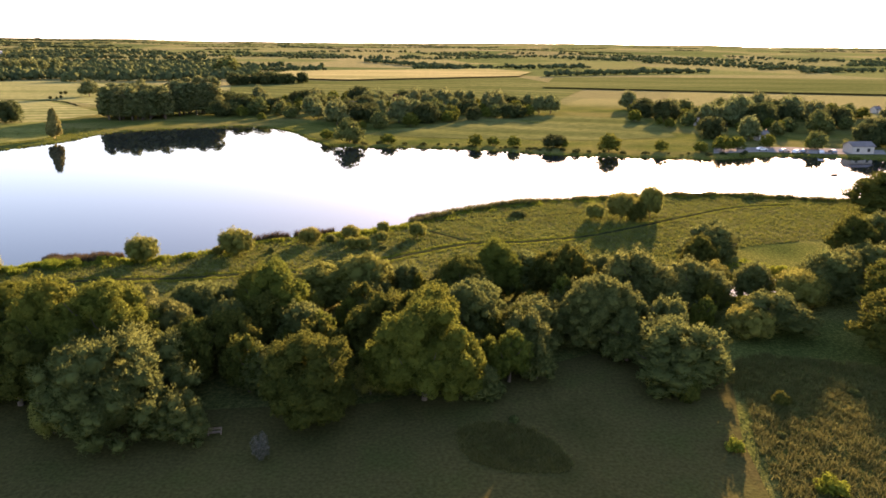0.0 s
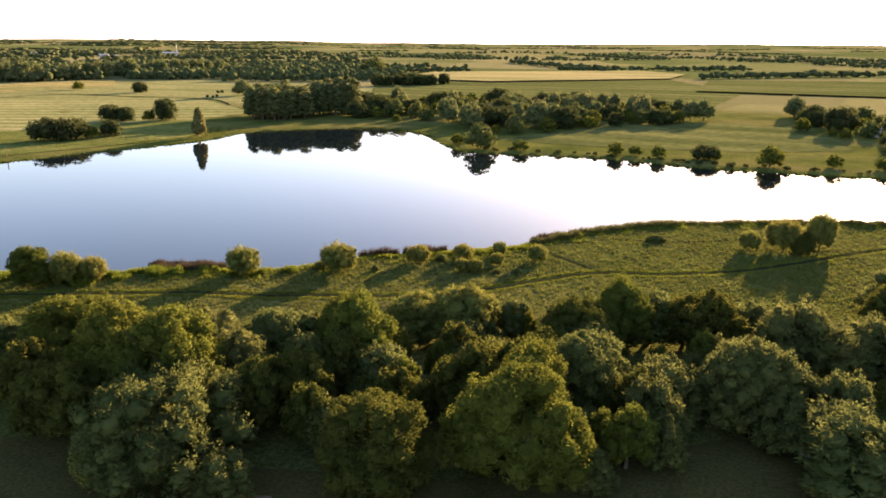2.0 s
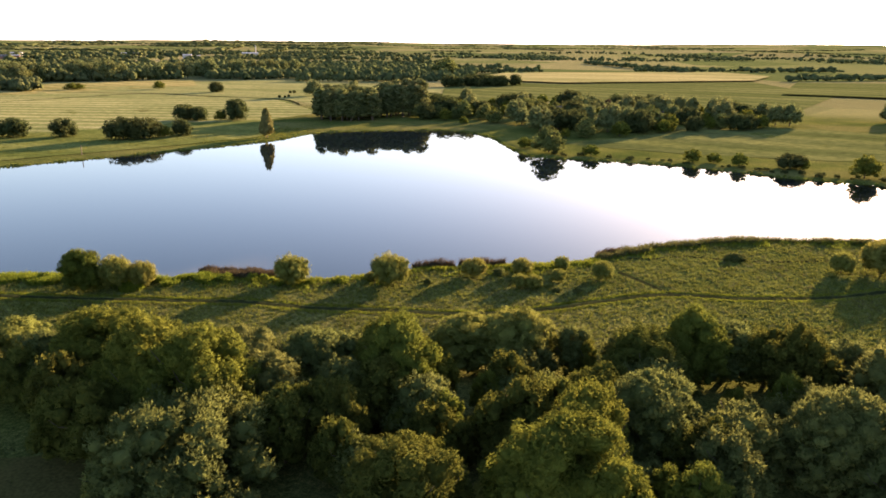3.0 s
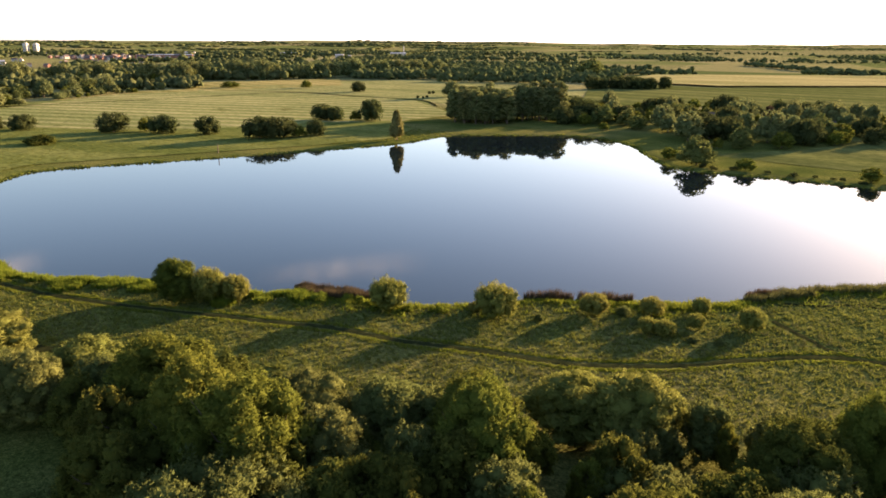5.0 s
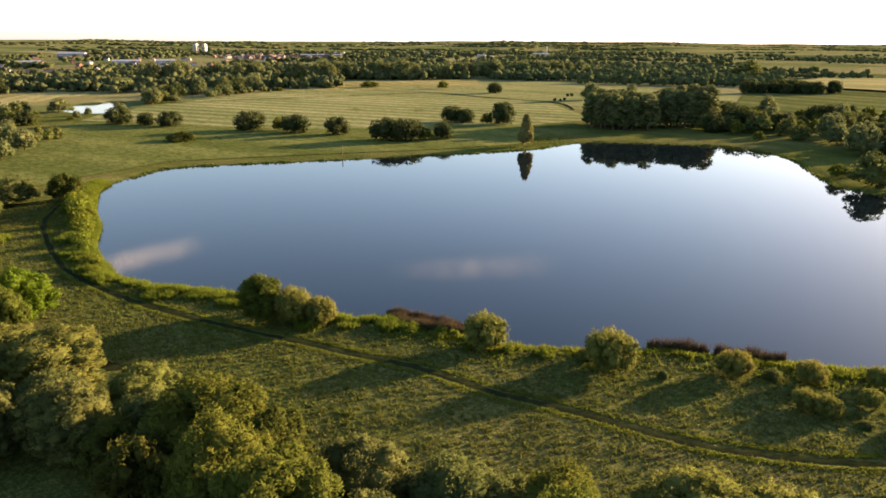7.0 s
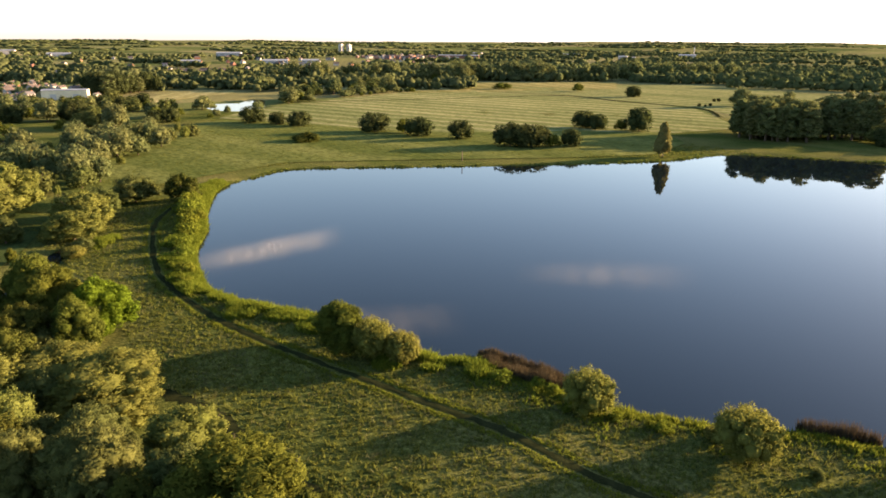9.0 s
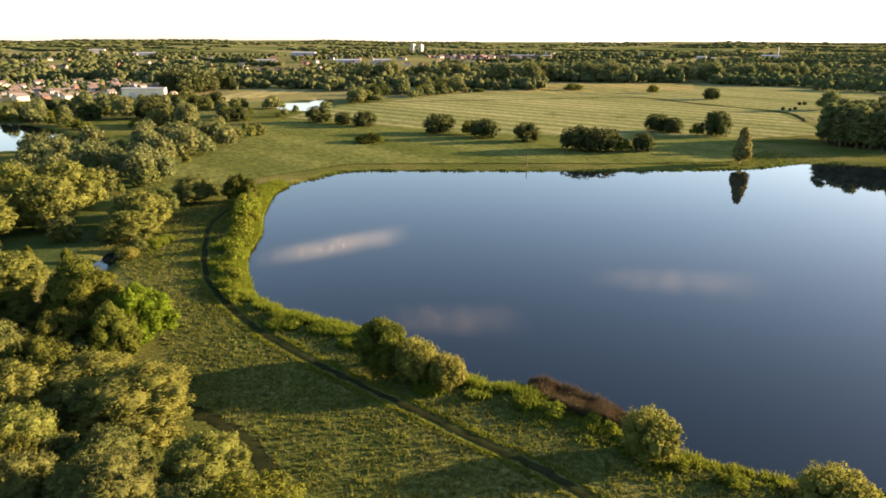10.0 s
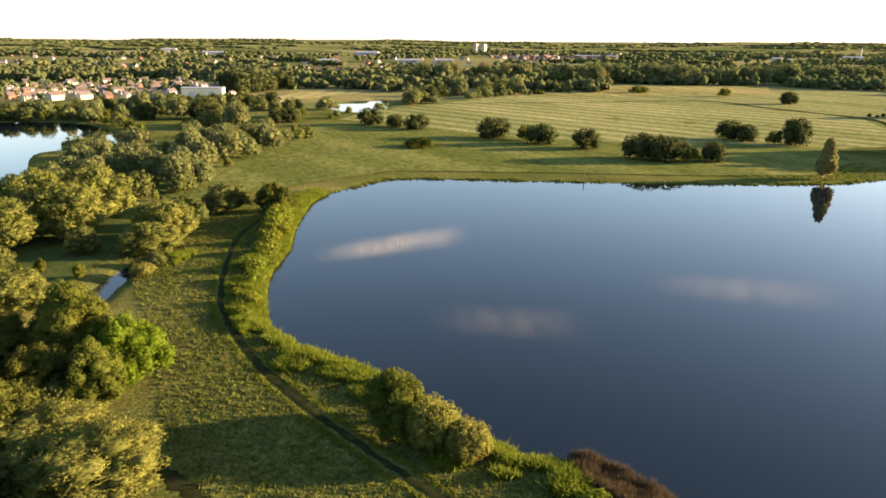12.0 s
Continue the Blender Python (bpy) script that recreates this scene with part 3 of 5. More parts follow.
tree_kind("copper", "beech_tree", "dark copper-leaved tree in a garden", LEAF_RED, 13, 6, 950, 0.9, 18, 24, 0, 1.0)

# the wood between the field and the lakeside meadow: x, y, height, half-width, kind
WOOD = [(-36, 70, 9.6, 9.6, "plume"), (-14.5, 70, 10.4, 5.6, "oak"), (-2.0, 74, 12.6, 6.4, "ash")]
WOOD2 = [(-1, 81, 12.2, 4.5, "ash2"), (4, 90, 9.6, 5, "willow"), (3, 102, 10, 4.6, "oak"), (8.5, 109, 9.2, 4.5, "ash2"), (-12.5, 105.5, 8.4, 5.6, "pale"),
         (-19, 106, 7.8, 5, "pale"), (-26.5, 96, 8.6, 5.0, "ash2"), (-23, 91, 11, 4.6, "ash2"), (-34, 93, 8.3, 5, "willow"), (-36, 85, 8.4, 4.5, "willow")]
WOOD3 = [(-42, 90, 8.2, 5, "willow2"), (-41, 79.5, 11.4, 4.6, "ash"), (-48, 80, 11.8, 5.4, "ash2"), (-59, 86, 8.8, 5.4, "ash"), (-50, 85, 9, 4, "oak"),
         (-66, 83, 9.0, 4.4, "willow2"), (-72, 78, 8.6, 4.6, "willow"), (-90.5, 84, 8.4, 6.0, "pale"), (-98, 80, 7.6, 5.6, "pale"), (-112, 78.8, 8.2, 4.0, "oak")]
WOOD4 = [(-113.5, 88.3, 8.8, 4.6, "lime"), (-126, 82.5, 9.4, 4.6, "ash2"), (-147, 74, 8.6, 5.0, "pale"), (-87, 72, 8.8, 4.4, "pale"), (-73.5, 86.6, 7.8, 4.2, "pale"), (-109, 84.2, 7.6, 3.5, "ash2"), (-119.5, 83.5, 8.8, 4.2, "ash"), (-98, 72.5, 9.0, 4.6, "pale"), (-80, 79, 6.6, 3.8, "willow"), (-126, 73, 8, 4.6, "oak"), (-111, 71.5, 8.4, 4.6, "willow"), (-78, 71, 8.0, 4.2, "willow"),
         (-180, 101, 8.8, 6.0, "low_pale"), (-171, 97, 7.4, 4.6, "low_pale"), (-189, 106, 7.6, 5, "low_willow"), (-191, 83, 14, 7, "low_pale"), (-203, 77, 15.5, 7.4, "low_pale"), (-207, 89, 14.5, 7, "low_pale"), (-186, 72, 12.5, 6, "low_pale"), (-201, 118, 7.2, 5, "low_willow"), (22, 111, 7.6, 4.6, "low_willow"), (21.5, 90, 10.8, 5.2, "willow")]
WOOD5 = [(12.5, 90, 7.5, 4, "low_willow"), (39.5, 107, 8, 4.6, "low_willow"), (13, 112, 7.8, 4.4, "low_willow"), (30, 104, 10.4, 5, "low_willow"), (29, 80, 8.6, 5.4, "low_willow"),
         (51, 129, 8.4, 4.4, "low_willow"), (55, 138, 7.0, 3.6, "low_willow"), (79, 131, 9.6, 5.0, "low_oak"), (88, 134, 9.6, 5.6, "low_willow"), (62, 88, 7.6, 5, "low_oak")]
for rows in (WOOD, WOOD2, WOOD3, WOOD4, WOOD5):
    for x, y, h, r, key in rows:
        plant(key, x, y, h, r * 1.12, group="trees of the lakeside wood")

# filling trees inside the wood, kept apart from one another
fill_rng = np.random.default_rng(21)
STOOD = [(-21, 68, 4), (-25, 71, 3), (-24, 66, 3.5), (-24, 62, 3), (-18, 61.5, 3)] + [(x, y, r) for rows in (WOOD, WOOD2, WOOD3, WOOD4, WOOD5) for x, y, h, r, key in rows]


def fill(area, count, keys, h, gap, label="", group="", tries=4000, ratio=(0.42, 0.55)):
    """Trees at random inside an outline, never closer than gap times their width."""
    area = np.array(area, float)
    lo, hi = area.min(0), area.max(0)
    made = 0
    for _ in range(tries):
        if made >= count:
            break
        p = lo + (hi - lo) * fill_rng.random(2)
        hh = h[0] + (h[1] - h[0]) * fill_rng.random()
        r = hh * (ratio[0] + (ratio[1] - ratio[0]) * fill_rng.random())
        if shore_distance([p], area)[0] > 0 or water_distance(np.array([p]))[0] < 1.5:
            continue
        if any((p[0] - a) ** 2 + (p[1] - b) ** 2 < (gap * (r + c)) ** 2 for a, b, c in STOOD):
            continue
        plant(keys[int(fill_rng.integers(len(keys)))], p[0], p[1], hh, r, label, group)
        STOOD.append((p[0], p[1], r))
        made += 1


NEAR = ["low_willow", "low_willow", "low_ash", "low_oak"]
fill([(-64, 70), (-66, 84), (-60, 89), (-52, 90), (-44, 95), (-28, 98), (-18, 110), (6, 114), (24, 116), (44, 110), (36, 90), (18, 82), (4, 76), (-8, 72), (-26, 72), (-44, 70), (-58, 70)],
     84, NEAR, (4.8, 8.4), 0.38, group="trees of the lakeside wood", ratio=(0.34, 0.48))

# bushes along the shore and in the meadow: x, y, height, half-width, kind
BUSHES = [(-56.5, 126, 5.2, 2.9, "bush"), (-40.5, 131.5, 5.2, 3.4, "bush"), (-88.4, 112.8, 6.3, 3.5, "ash"), (-83.2, 114.6, 5.6, 2.8, "bush"), (-79.6, 116.8, 4.4, 2.3, "bush"), (-163, 97, 2.4, 2.4, "bush2"), (-157, 94, 2.2, 2.2, "bush"),
          (-27.5, 140, 3.4, 2.2, "bush"), (-23.5, 142.5, 2.8, 1.9, "bush2"), (-19.6, 144, 3.0, 1.9, "bush"), (-17, 141, 2.0, 1.4, "bush2"), (-13, 148.5, 2.8, 1.4, "bush")]
BUSHES5 = [(-18.6, 137, 2.3, 1.5, "bush"), (-16.2, 136.8, 2.5, 1.5, "bush"), (-12.8, 142.5, 2.2, 1.4, "bush"), (-12.2, 137, 1.6, 1.5, "bush2"), (-5.5, 145.5, 3.4, 1.9, "bush"), (-8.7, 137.6, 1.5, 1.1, "bush2"), (-20.5, 139.5, 1.3, 1.1, "bush2"), (-44, 132, 1.6, 1.2, "bush")]
BUSHES2 = [(43, 165, 6.2, 3.8, "bush"), (50, 166, 7.6, 3.0, "bush"), (46, 163, 4.4, 2.6, "scrub"), (36, 163, 4.0, 2.2, "bush"), (18, 166, 3.2, 3.0, "bush2"),
           (83, 188, 2.7, 2.0, "bush2"), (92, 189, 2.4, 1.7, "bush2"), (95, 190, 2.8, 1.4, "bush2"), (98, 188, 2.6, 1.3, "bush2"), (-34, 133.5, 2.6, 1.0, "bush2")]
BUSHES3 = [(-194, 128, 6.4, 3.4, "low_oak"), (-188, 128, 3.6, 2.8, "fringe"), (-180, 125, 3.2, 3.0, "fringe"), (-172, 123, 2.6, 2.4, "fringe"), (-160, 117, 2.4, 2.4, "fringe"),
           (110, 172, 9.0, 7.5, "low_oak"), (124, 171, 9.0, 7.0, "low_willow"), (26, 76, 3.2, 2.0, "bush2"), (28.5, 74.5, 2.6, 1.6, "scrub"), (-18, 61.5, 3.0, 0.85, "blossom")]
BUSHES4 = [(-151, 112.5, 2.4, 2.0, "fringe"), (-144, 110.5, 2.2, 1.8, "fringe"), (-167, 119.5, 3.0, 2.2, "fringe"), (-176, 123, 3.4, 2.4, "fringe"), (-184, 126, 3.6, 2.6, "fringe"), (-134, 107.5, 2.0, 1.8, "fringe")]
for rows in (BUSHES, BUSHES2, BUSHES3, BUSHES4, BUSHES5):
    for x, y, h, r, key in rows:
        plant(key, x, y, h, r)

bank_rng = np.random.default_rng(51)
for line, count in (([(-204, 136), (-182, 126), (-164, 119), (-151, 112.5), (-138, 108), (-125, 106)], 34), ([(-110, 110), (-100, 114.5), (-92, 117)], 9), ([(-76, 120), (-66, 125), (-54, 127), (-44, 133)], 12)):
    L = curve(line, 20)
    for i in range(count):
        p = L[int(bank_rng.integers(len(L)))] + bank_rng.normal(0, 0.9, 2)
        h = bank_rng.uniform(0.5, 1.5)
        plant("fringe", p[0], p[1], h, h * bank_rng.uniform(0.7, 1.2), group="sallow fringe of the bank")

# right-hand thicket round the wood pond, scrub in the rough corner of the field
THICKET = [(49, 97, 6.0, 5.0, "low_willow"), (64, 111, 8.6, 4.6, "low_willow"), (70, 103, 7.6, 4.4, "low_oak"), (84, 121, 9.0, 5.0, "low_willow"), (93, 128, 9.0, 5.2, "low_ash"), (40, 100, 5.0, 3.0, "bush2"),
           (44, 94, 4.4, 3.4, "bush"), (75, 118, 8.0, 4.4, "low_willow"), (8.1, 69.5, 1.5, 1.0, "bush2"), (4.5, 64, 0.7, 1.4, "bush2"), (7.6, 66, 0.8, 1.5, "bush2"), (30.4, 64, 1.3, 0.9, "fringe"), (37, 57.4, 1.3, 1.4, "fringe"), (26.2, 77.2, 2.6, 1.6, "bush"), (45, 112, 5.5, 3.0, "bush"), (57, 106, 6.0, 4.0, "bush"), (51, 109.5, 7.0, 3.0, "low_willow"), (61, 108.5, 6.6, 3.0, "low_willow"), (46, 121, 6.5, 2.8, "low_oak"), (69, 116, 8.0, 3.4, "low_willow")]
for x, y, h, r, key in THICKET:
    plant(key, x, y, h, r)
    STOOD.append((x, y, r))
fill([(34, 60), (40, 80), (56, 82), (62, 66), (46, 52)], 9, ["scrub", "bush2"], (0.9, 2.0), 0.6, "low bramble and scrub in rough grass", ratio=(0.6, 1.0))

fill([(-60, 66), (-50, 73), (-20, 74), (-10, 76), (10, 84), (26, 84), (34, 92), (40, 100), (30, 84), (14, 78), (2, 70), (-20, 64), (-44, 64)], 5, ["low_willow", "low_oak", "bush"], (4, 7), 0.5, group="trees of the lakeside wood")

# field trees on the far side of the lake
FIELD = [(-354, 219, 8, 7, "far_dark"), (-340, 226, 6, 4, "far_dark"), (-327, 232, 7, 5, "far_dark"), (-285, 248, 8.6, 6, "far_dark"), (-274, 257, 6.5, 4.5, "far_oak"),
         (-262, 256, 8, 5.5, "far_dark"), (-244, 265, 7.6, 4.6, "far_dark"), (-276, 208, 2.2, 5.5, "scrub"), (-214, 266, 9, 6, "far_dark"), (-208, 272, 8.6, 6, "far_dark")]
FIELD2 = [(-203, 279, 8, 5, "far_oak"), (-199, 285, 7, 3.6, "far_dark"), (-238, 338, 8, 5, "far_dark"), (-230, 340, 7, 4.4, "far_dark"), (-220, 344, 8.6, 4.6, "far_oak"),
          (-213, 349, 10.6, 5.4, "far_dark"), (-161, 292, 11.4, 3.4, "cone"), (-470, 503, 9, 12, "far_oak"), (-411, 535, 11, 7, "far_oak"), (-346, 523, 8, 5, "far_dark")]
FIELD3 = [(-39, 292, 9.4, 7.0, "far_ash"), (-23, 290, 6.6, 5.0, "far_oak"), (13, 287, 7.4, 5.2, "far_oak"), (28, 284, 7.2, 4.8, "far_oak"), (64, 273, 11.6, 7.0, "far_oak"),
          (-255, 515, 12, 8, "far_willow"), (4, 387, 12, 8, "far_oak"), (-264, 880, 24, 18, "far_ash"), (-50, 300, 7, 5, "far_oak"), (44, 283, 5, 4, "far_dark")]
for rows in (FIELD, FIELD2, FIELD3):
    for x, y, h, r, key in rows:
        plant(key, x, y, h * 1.12, r)

for x, y, h, r in ((20, 288, 6.5, 4), (48, 283, 6.5, 3.6), (85, 276, 8.0, 4.4), (100, 274, 7.5, 4.2), (110, 279, 11, 5.4), (117, 281, 10, 5), (133, 290, 10, 5.2), (150, 287, 9.5, 5)):
    plant("far_oak", x, y, h, r, "broadleaf tree on the far bank", "trees along the far bank")

for x, y, h, r in ((-438, 225, 7.5, 5.0), (-441, 231, 5.0, 3.2), (-419, 252, 4.5, 3.0), (-446, 286, 9.0, 5.6), (-455, 291, 9.5, 5.8), (-458, 299, 7.5, 4.8),
                   (-452, 305, 4.5, 3.4), (-566, 322, 11.0, 6.0), (-574, 332, 10.0, 5.6)):
    plant("far_willow", x, y, h, r, "grey-green willow on the pond bank", "willows round the far pond")
thorn_rng = np.random.default_rng(103)
for p in curve([(-472, 346), (-480, 362), (-486, 378), (-492, 394), (-494, 410), (-492, 422)], 3):
    h = thorn_rng.uniform(4.0, 7.5)
    plant(str(thorn_rng.choice(("far_willow", "far_oak", "far_ash"))), p[0] + thorn_rng.normal(0, 2), p[1] + thorn_rng.normal(0, 2), h, h * thorn_rng.uniform(0.5, 0.65),
          "scrubby willow at the hayfield's edge", "scrub along the hayfield's edge")
FARK = ["far_oak", "far_ash", "far_willow", "far_oak", "far_dark"]
fill([(-174, 361), (-158, 365), (-146, 374), (-144, 390), (-165, 397), (-184, 384)], 34, ["poplar"], (16, 21), 0.27, group="poplar clump on the far shore", ratio=(0.24, 0.32))
fill([(-152, 390), (-136, 390), (-126, 408), (-150, 412)], 9, ["poplar"], (20, 24), 0.3, group="poplar clump on the far shore", ratio=(0.22, 0.3))
fill([(-130, 385), (-95, 372), (-60, 362), (-40, 335), (-25, 330), (-5, 350), (10, 380), (40, 395), (70, 420), (60, 470), (0, 500), (-80, 520), (-140, 470)], 150, FARK * 9 + ["copper"], (7, 12.5), 0.42,
     group="trees round the far village")
fill([(70, 330), (160, 300), (260, 300), (320, 420), (200, 430), (120, 400), (110, 340)], 62, FARK, (8, 14), 0.5, group="trees round the far village")
fill([(-205, 92), (-215, 115), (-240, 120), (-300, 160), (-322, 185), (-345, 178), (-330, 130), (-315, 112), (-300, 85), (-240, 76)], 76, ["far_willow", "far_pale", "far_ash", "far_willow"], (5.5, 10), 0.5,
     group="willow belt beside the meadow")
STOOD += [(-405, 236, 12), (-422, 224, 10), (-398, 222, 8)]
fill([(-380, 215), (-420, 250), (-430, 230), (-400, 190)], 4, ["far_willow", "far_oak"], (4, 5), 0.55, group="willow belt beside the meadow")
fill([(-330, 110), (-420, 100), (-480, 90), (-520, 200), (-430, 215), (-380, 180)], 40, FARK, (7, 12), 0.6, group="willow belt beside the meadow")
fill([(-72, 62), (-76, 82), (-100, 83), (-112, 80), (-130, 80), (-134, 72), (-128, 60), (-100, 58)], 26, ["low_willow", "low_oak", "low_willow", "low_ash"], (4.5, 7.5), 0.46, group="trees of the lakeside wood")
fill([(-150, 70), (-154, 84), (-168, 88), (-178, 80), (-170, 62)], 4, ["low_willow", "low_ash"], (3, 5), 0.6, group="willows by the creek")
fill([(-150, 92), (-185, 92), (-200, 70), (-180, 40), (-150, 50), (-150, 75)], 4, ["low_willow", "low_ash"], (4, 7), 0.7, group="willows by the creek")
fill([(-432, 276), (-470, 316), (-500, 330), (-500, 415), (-545, 420), (-560, 350), (-515, 330), (-470, 300)], 30, FARK, (7, 13), 0.55, group="trees beyond the hayfield")
for x, y, h in ((-270.7, 491.8, 2.2), (-266.5, 492.4, 1.8), (-267, 498.8, 2.1), (-285.6, 534.5, 2.4), (-283.9, 537.8, 2.6)):
    plant("far_dark", x, y, h, h * 0.42, "young thorn tree beside the dyke", "young trees by the dyke")
fill([(95, 365), (150, 345), (190, 445), (105, 470)], 22, FARK, (7, 12), 0.5, group="trees round the far village")
hedge_rng = np.random.default_rng(29)
for p in curve([(-36, 288), (-12, 286.5), (14, 282), (34, 276), (52, 271), (78, 268), (102, 267), (118, 274)], 6):
    if hedge_rng.random() < 0.85:
        h = hedge_rng.uniform(1.0, 2.8)
        plant("far_bush", p[0] + hedge_rng.normal(0, 1.4), p[1] + hedge_rng.normal(0, 1.2), h, h * hedge_rng.uniform(0.8, 1.5), "ragged bush on the far bank", "bushes along the far bank")
row_rng = np.random.default_rng(97)
for p in curve([(-655, 390), (-664, 465), (-629, 512), (-590, 548), (-584, 600), (-530, 640), (-500, 700), (-478, 790), (-470, 900)], 6):
    for k in range(3 if row_rng.random() < 0.4 else 2):
        h = row_rng.uniform(12, 19)
        plant(str(row_rng.choice(("far_willow", "far_pale", "far_ash", "far_willow", "far_oak"))), p[0] + row_rng.normal(0, 6), p[1] + row_rng.normal(0, 6), h, h * row_rng.uniform(0.36, 0.5),
              "tall tree in the line beyond the hayfields", "tall trees beyond the hayfields")
fill([(-205, 645), (-150, 690), (-130, 720), (-190, 700)], 16, ["far_dark"], (8, 12), 0.5, "dark tree in a far windbreak", "far windbreak")
fill([(-438, 25), (-438, 125), (-470, 200), (-500, 210), (-480, 25)], 60, FARK + ["far_pale"], (6, 10), 0.42, group="tree belt below the town")
bank_rng = np.random.default_rng(101)
for p in curve([(-461, 36), (-454, 54), (-446, 72), (-437, 90), (-424, 99), (-406, 107), (-388, 112)], 3):
    h = bank_rng.uniform(6.5, 11)
    plant(str(bank_rng.choice(("far_willow", "far_ash", "far_pale", "far_oak"))), p[0] + bank_rng.normal(0, 1.5), p[1] + bank_rng.normal(0, 1.5), h, h * bank_rng.uniform(0.42, 0.55),
          "leaning green tree on the pool bank", "trees along the pool bank")
fill([(-588, 200), (-590, 238), (-620, 262), (-650, 250), (-640, 208)], 30, ["far_dark", "poplar", "far_oak", "far_dark"], (13, 19), 0.36, "tall dark tree beside the town", "tall dark trees beside the town", ratio=(0.26, 0.4))
fill([(-548, 146), (-522, 146), (-518, 196), (-540, 196)], 14, ["far_oak", "far_dark", "far_ash"], (5, 7.5), 0.4, group="trees before the town hall")
fill([(-376, 146), (-380, 190), (-392, 192), (-392, 146)], 9, ["far_dark", "far_oak"], (6, 9), 0.45, "dark broadleaf tree at the pasture edge", "trees at the pasture edge")

# ---- meadow grass, sedge and reed ----


def tufts(name, P, height, spread, blades, mat, label, category, seed, lean=0.35, width=0.10):
    """Upright bunches of blades at the points P, all one sward."""
    rng = np.random.default_rng(seed)
    n = len(P)
    base = np.column_stack([P, ground_z(P)])
    base[:, 2] = np.maximum(base[:, 2], -0.3)
    hs = height * (0.55 + 0.9 * rng.random(n)) * (1 + 0.35 * wave(P[:, 0], P[:, 1], 1.7, seed))
    V, F = [], []
    for b in range(blades):
        a = rng.random(n) * 6.283
        foot = base + np.column_stack([np.cos(a), np.sin(a), np.zeros(n)]) * (spread * rng.random(n))[:, None]
        t = rng.random(n) * 6.283
        side = np.column_stack([np.cos(t), np.sin(t), np.zeros(n)]) * (width * (0.6 + rng.random(n)))[:, None]
        bend = np.column_stack([rng.normal(0, lean, n), rng.normal(0, lean, n), np.ones(n)]) * hs[:, None]
        V.append(np.stack([foot - side, foot + side, foot + bend], 1))
    V = np.concatenate(V).reshape(-1, 3)
    ob = part(name, mesh_of(name, V, np.arange(len(V)).reshape(-1, 3), [mat]))
    return tagged(ob, label, category, kind="stuff")


def scatter(count, lo, hi, seed, area=None, near=None, far=None, path=1.0):
    """Points at random in a box: inside area, between near and far metres from the water, off the footpath."""
    rng = np.random.default_rng(seed)
    Q = np.array(lo) + (np.array(hi) - np.array(lo)) * rng.random((count, 2))
    if area is not None:
        Q = Q[shore_distance(Q, np.array(area, float)) < 0]
    d = water_distance(Q)
    ok = d > (0.3 if near is None else near)
    if far is not None:
        ok &= d < far * (0.62 + 0.55 * wave(Q[:, 0], Q[:, 1], 3.1, 1.7) + 0.3 * wave(Q[:, 0], Q[:, 1], 11.0, 0.3))
    Q = Q[ok]
    line = np.concatenate([curve(PATH_LINE, 14), curve(DITCH_LINE, 14), curve(SPUR_LINE, 8)])
    away = np.full(len(Q), 1e9)
    for p in line:
        away = np.minimum(away, ((Q - p) ** 2).sum(1))
    return Q[away > path ** 2]


MEADOW_AREA = [(-200, 100), (-190, 90), (-150, 92), (-125, 92), (-95, 90), (-60, 92), (-40, 97), (-18, 112), (40, 114), (60, 140), (120, 160), (125, 192), (60, 196), (0, 172), (-50, 140), (-80, 126), (-115, 114), (-160, 124), (-200, 142)]
tufts("meadow_grass", scatter(110000, (-205, 88), (130, 196), 31, MEADOW_AREA), 0.32, 0.35, 4, GRASS, "rough tussocky grass of the lakeside meadow", "grass", 32, 0.6, 0.08)
clumps = scatter(120000, (-205, 88), (130, 196), 47, MEADOW_AREA)
clumps = clumps[0.5 * wave(clumps[:, 0], clumps[:, 1], 1.3, 2.2) + 0.7 * wave(clumps[:, 0], clumps[:, 1], 6.0, 1.1) + np.random.default_rng(49).normal(0, 0.45, len(clumps)) > 0.3]
tufts("dry_grass", clumps[:30000], 0.34, 0.34, 4, DRY_GRASS, "pale dry seed heads in the lakeside meadow", "grass", 48, 0.6, 0.05)
tufts("field_grass", scatter(15000, (-60, 25), (75, 72), 33), 0.2, 0.4, 3, SHADED_GRASS, "short rough grass, coloured dark for the shade on the field", "grass", 34, 0.6, 0.07)
FAR_SHORE = [(-203, 117), (-226, 112), (-262, 138), (-300, 166), (-345, 196), (-382, 208), (-345, 228), (-290, 250), (-245, 266), (-205, 292), (-185, 330), (-140, 350), (-150, 300), (-230, 205), (-228, 140)]
tufts("far_grass", scatter(34000, (-390, 118), (-150, 330), 35, FAR_SHORE), 0.3, 0.6, 3, GRASS, "uneven grass beyond the lake", "grass", 36, 0.5, 0.2)
tufts("sedge", scatter(200000, (-214, 100), (-70, 147), 37, near=-0.35, far=7.5, path=0.8)[:27000], 0.85, 0.4, 5, SEDGE, "bright green sedge fringing the lake", "sedge", 38, 0.35, 0.11)
tufts("sedge", scatter(200000, (-70, 118), (110, 200), 39, near=-0.35, far=4.2, path=0.9)[:17000], 0.6, 0.35, 5, SEDGE, "green sedge on the lake bank", "sedge", 40, 0.35, 0.11)
tufts("sedge", scatter(200000, (-226, 147), (220, 352), 45, near=-0.4, far=2.0, path=1.0)[:9000], 0.45, 0.5, 4, GRASS, "uneven grass fringe along the far shore", "sedge", 46, 0.35, 0.2)


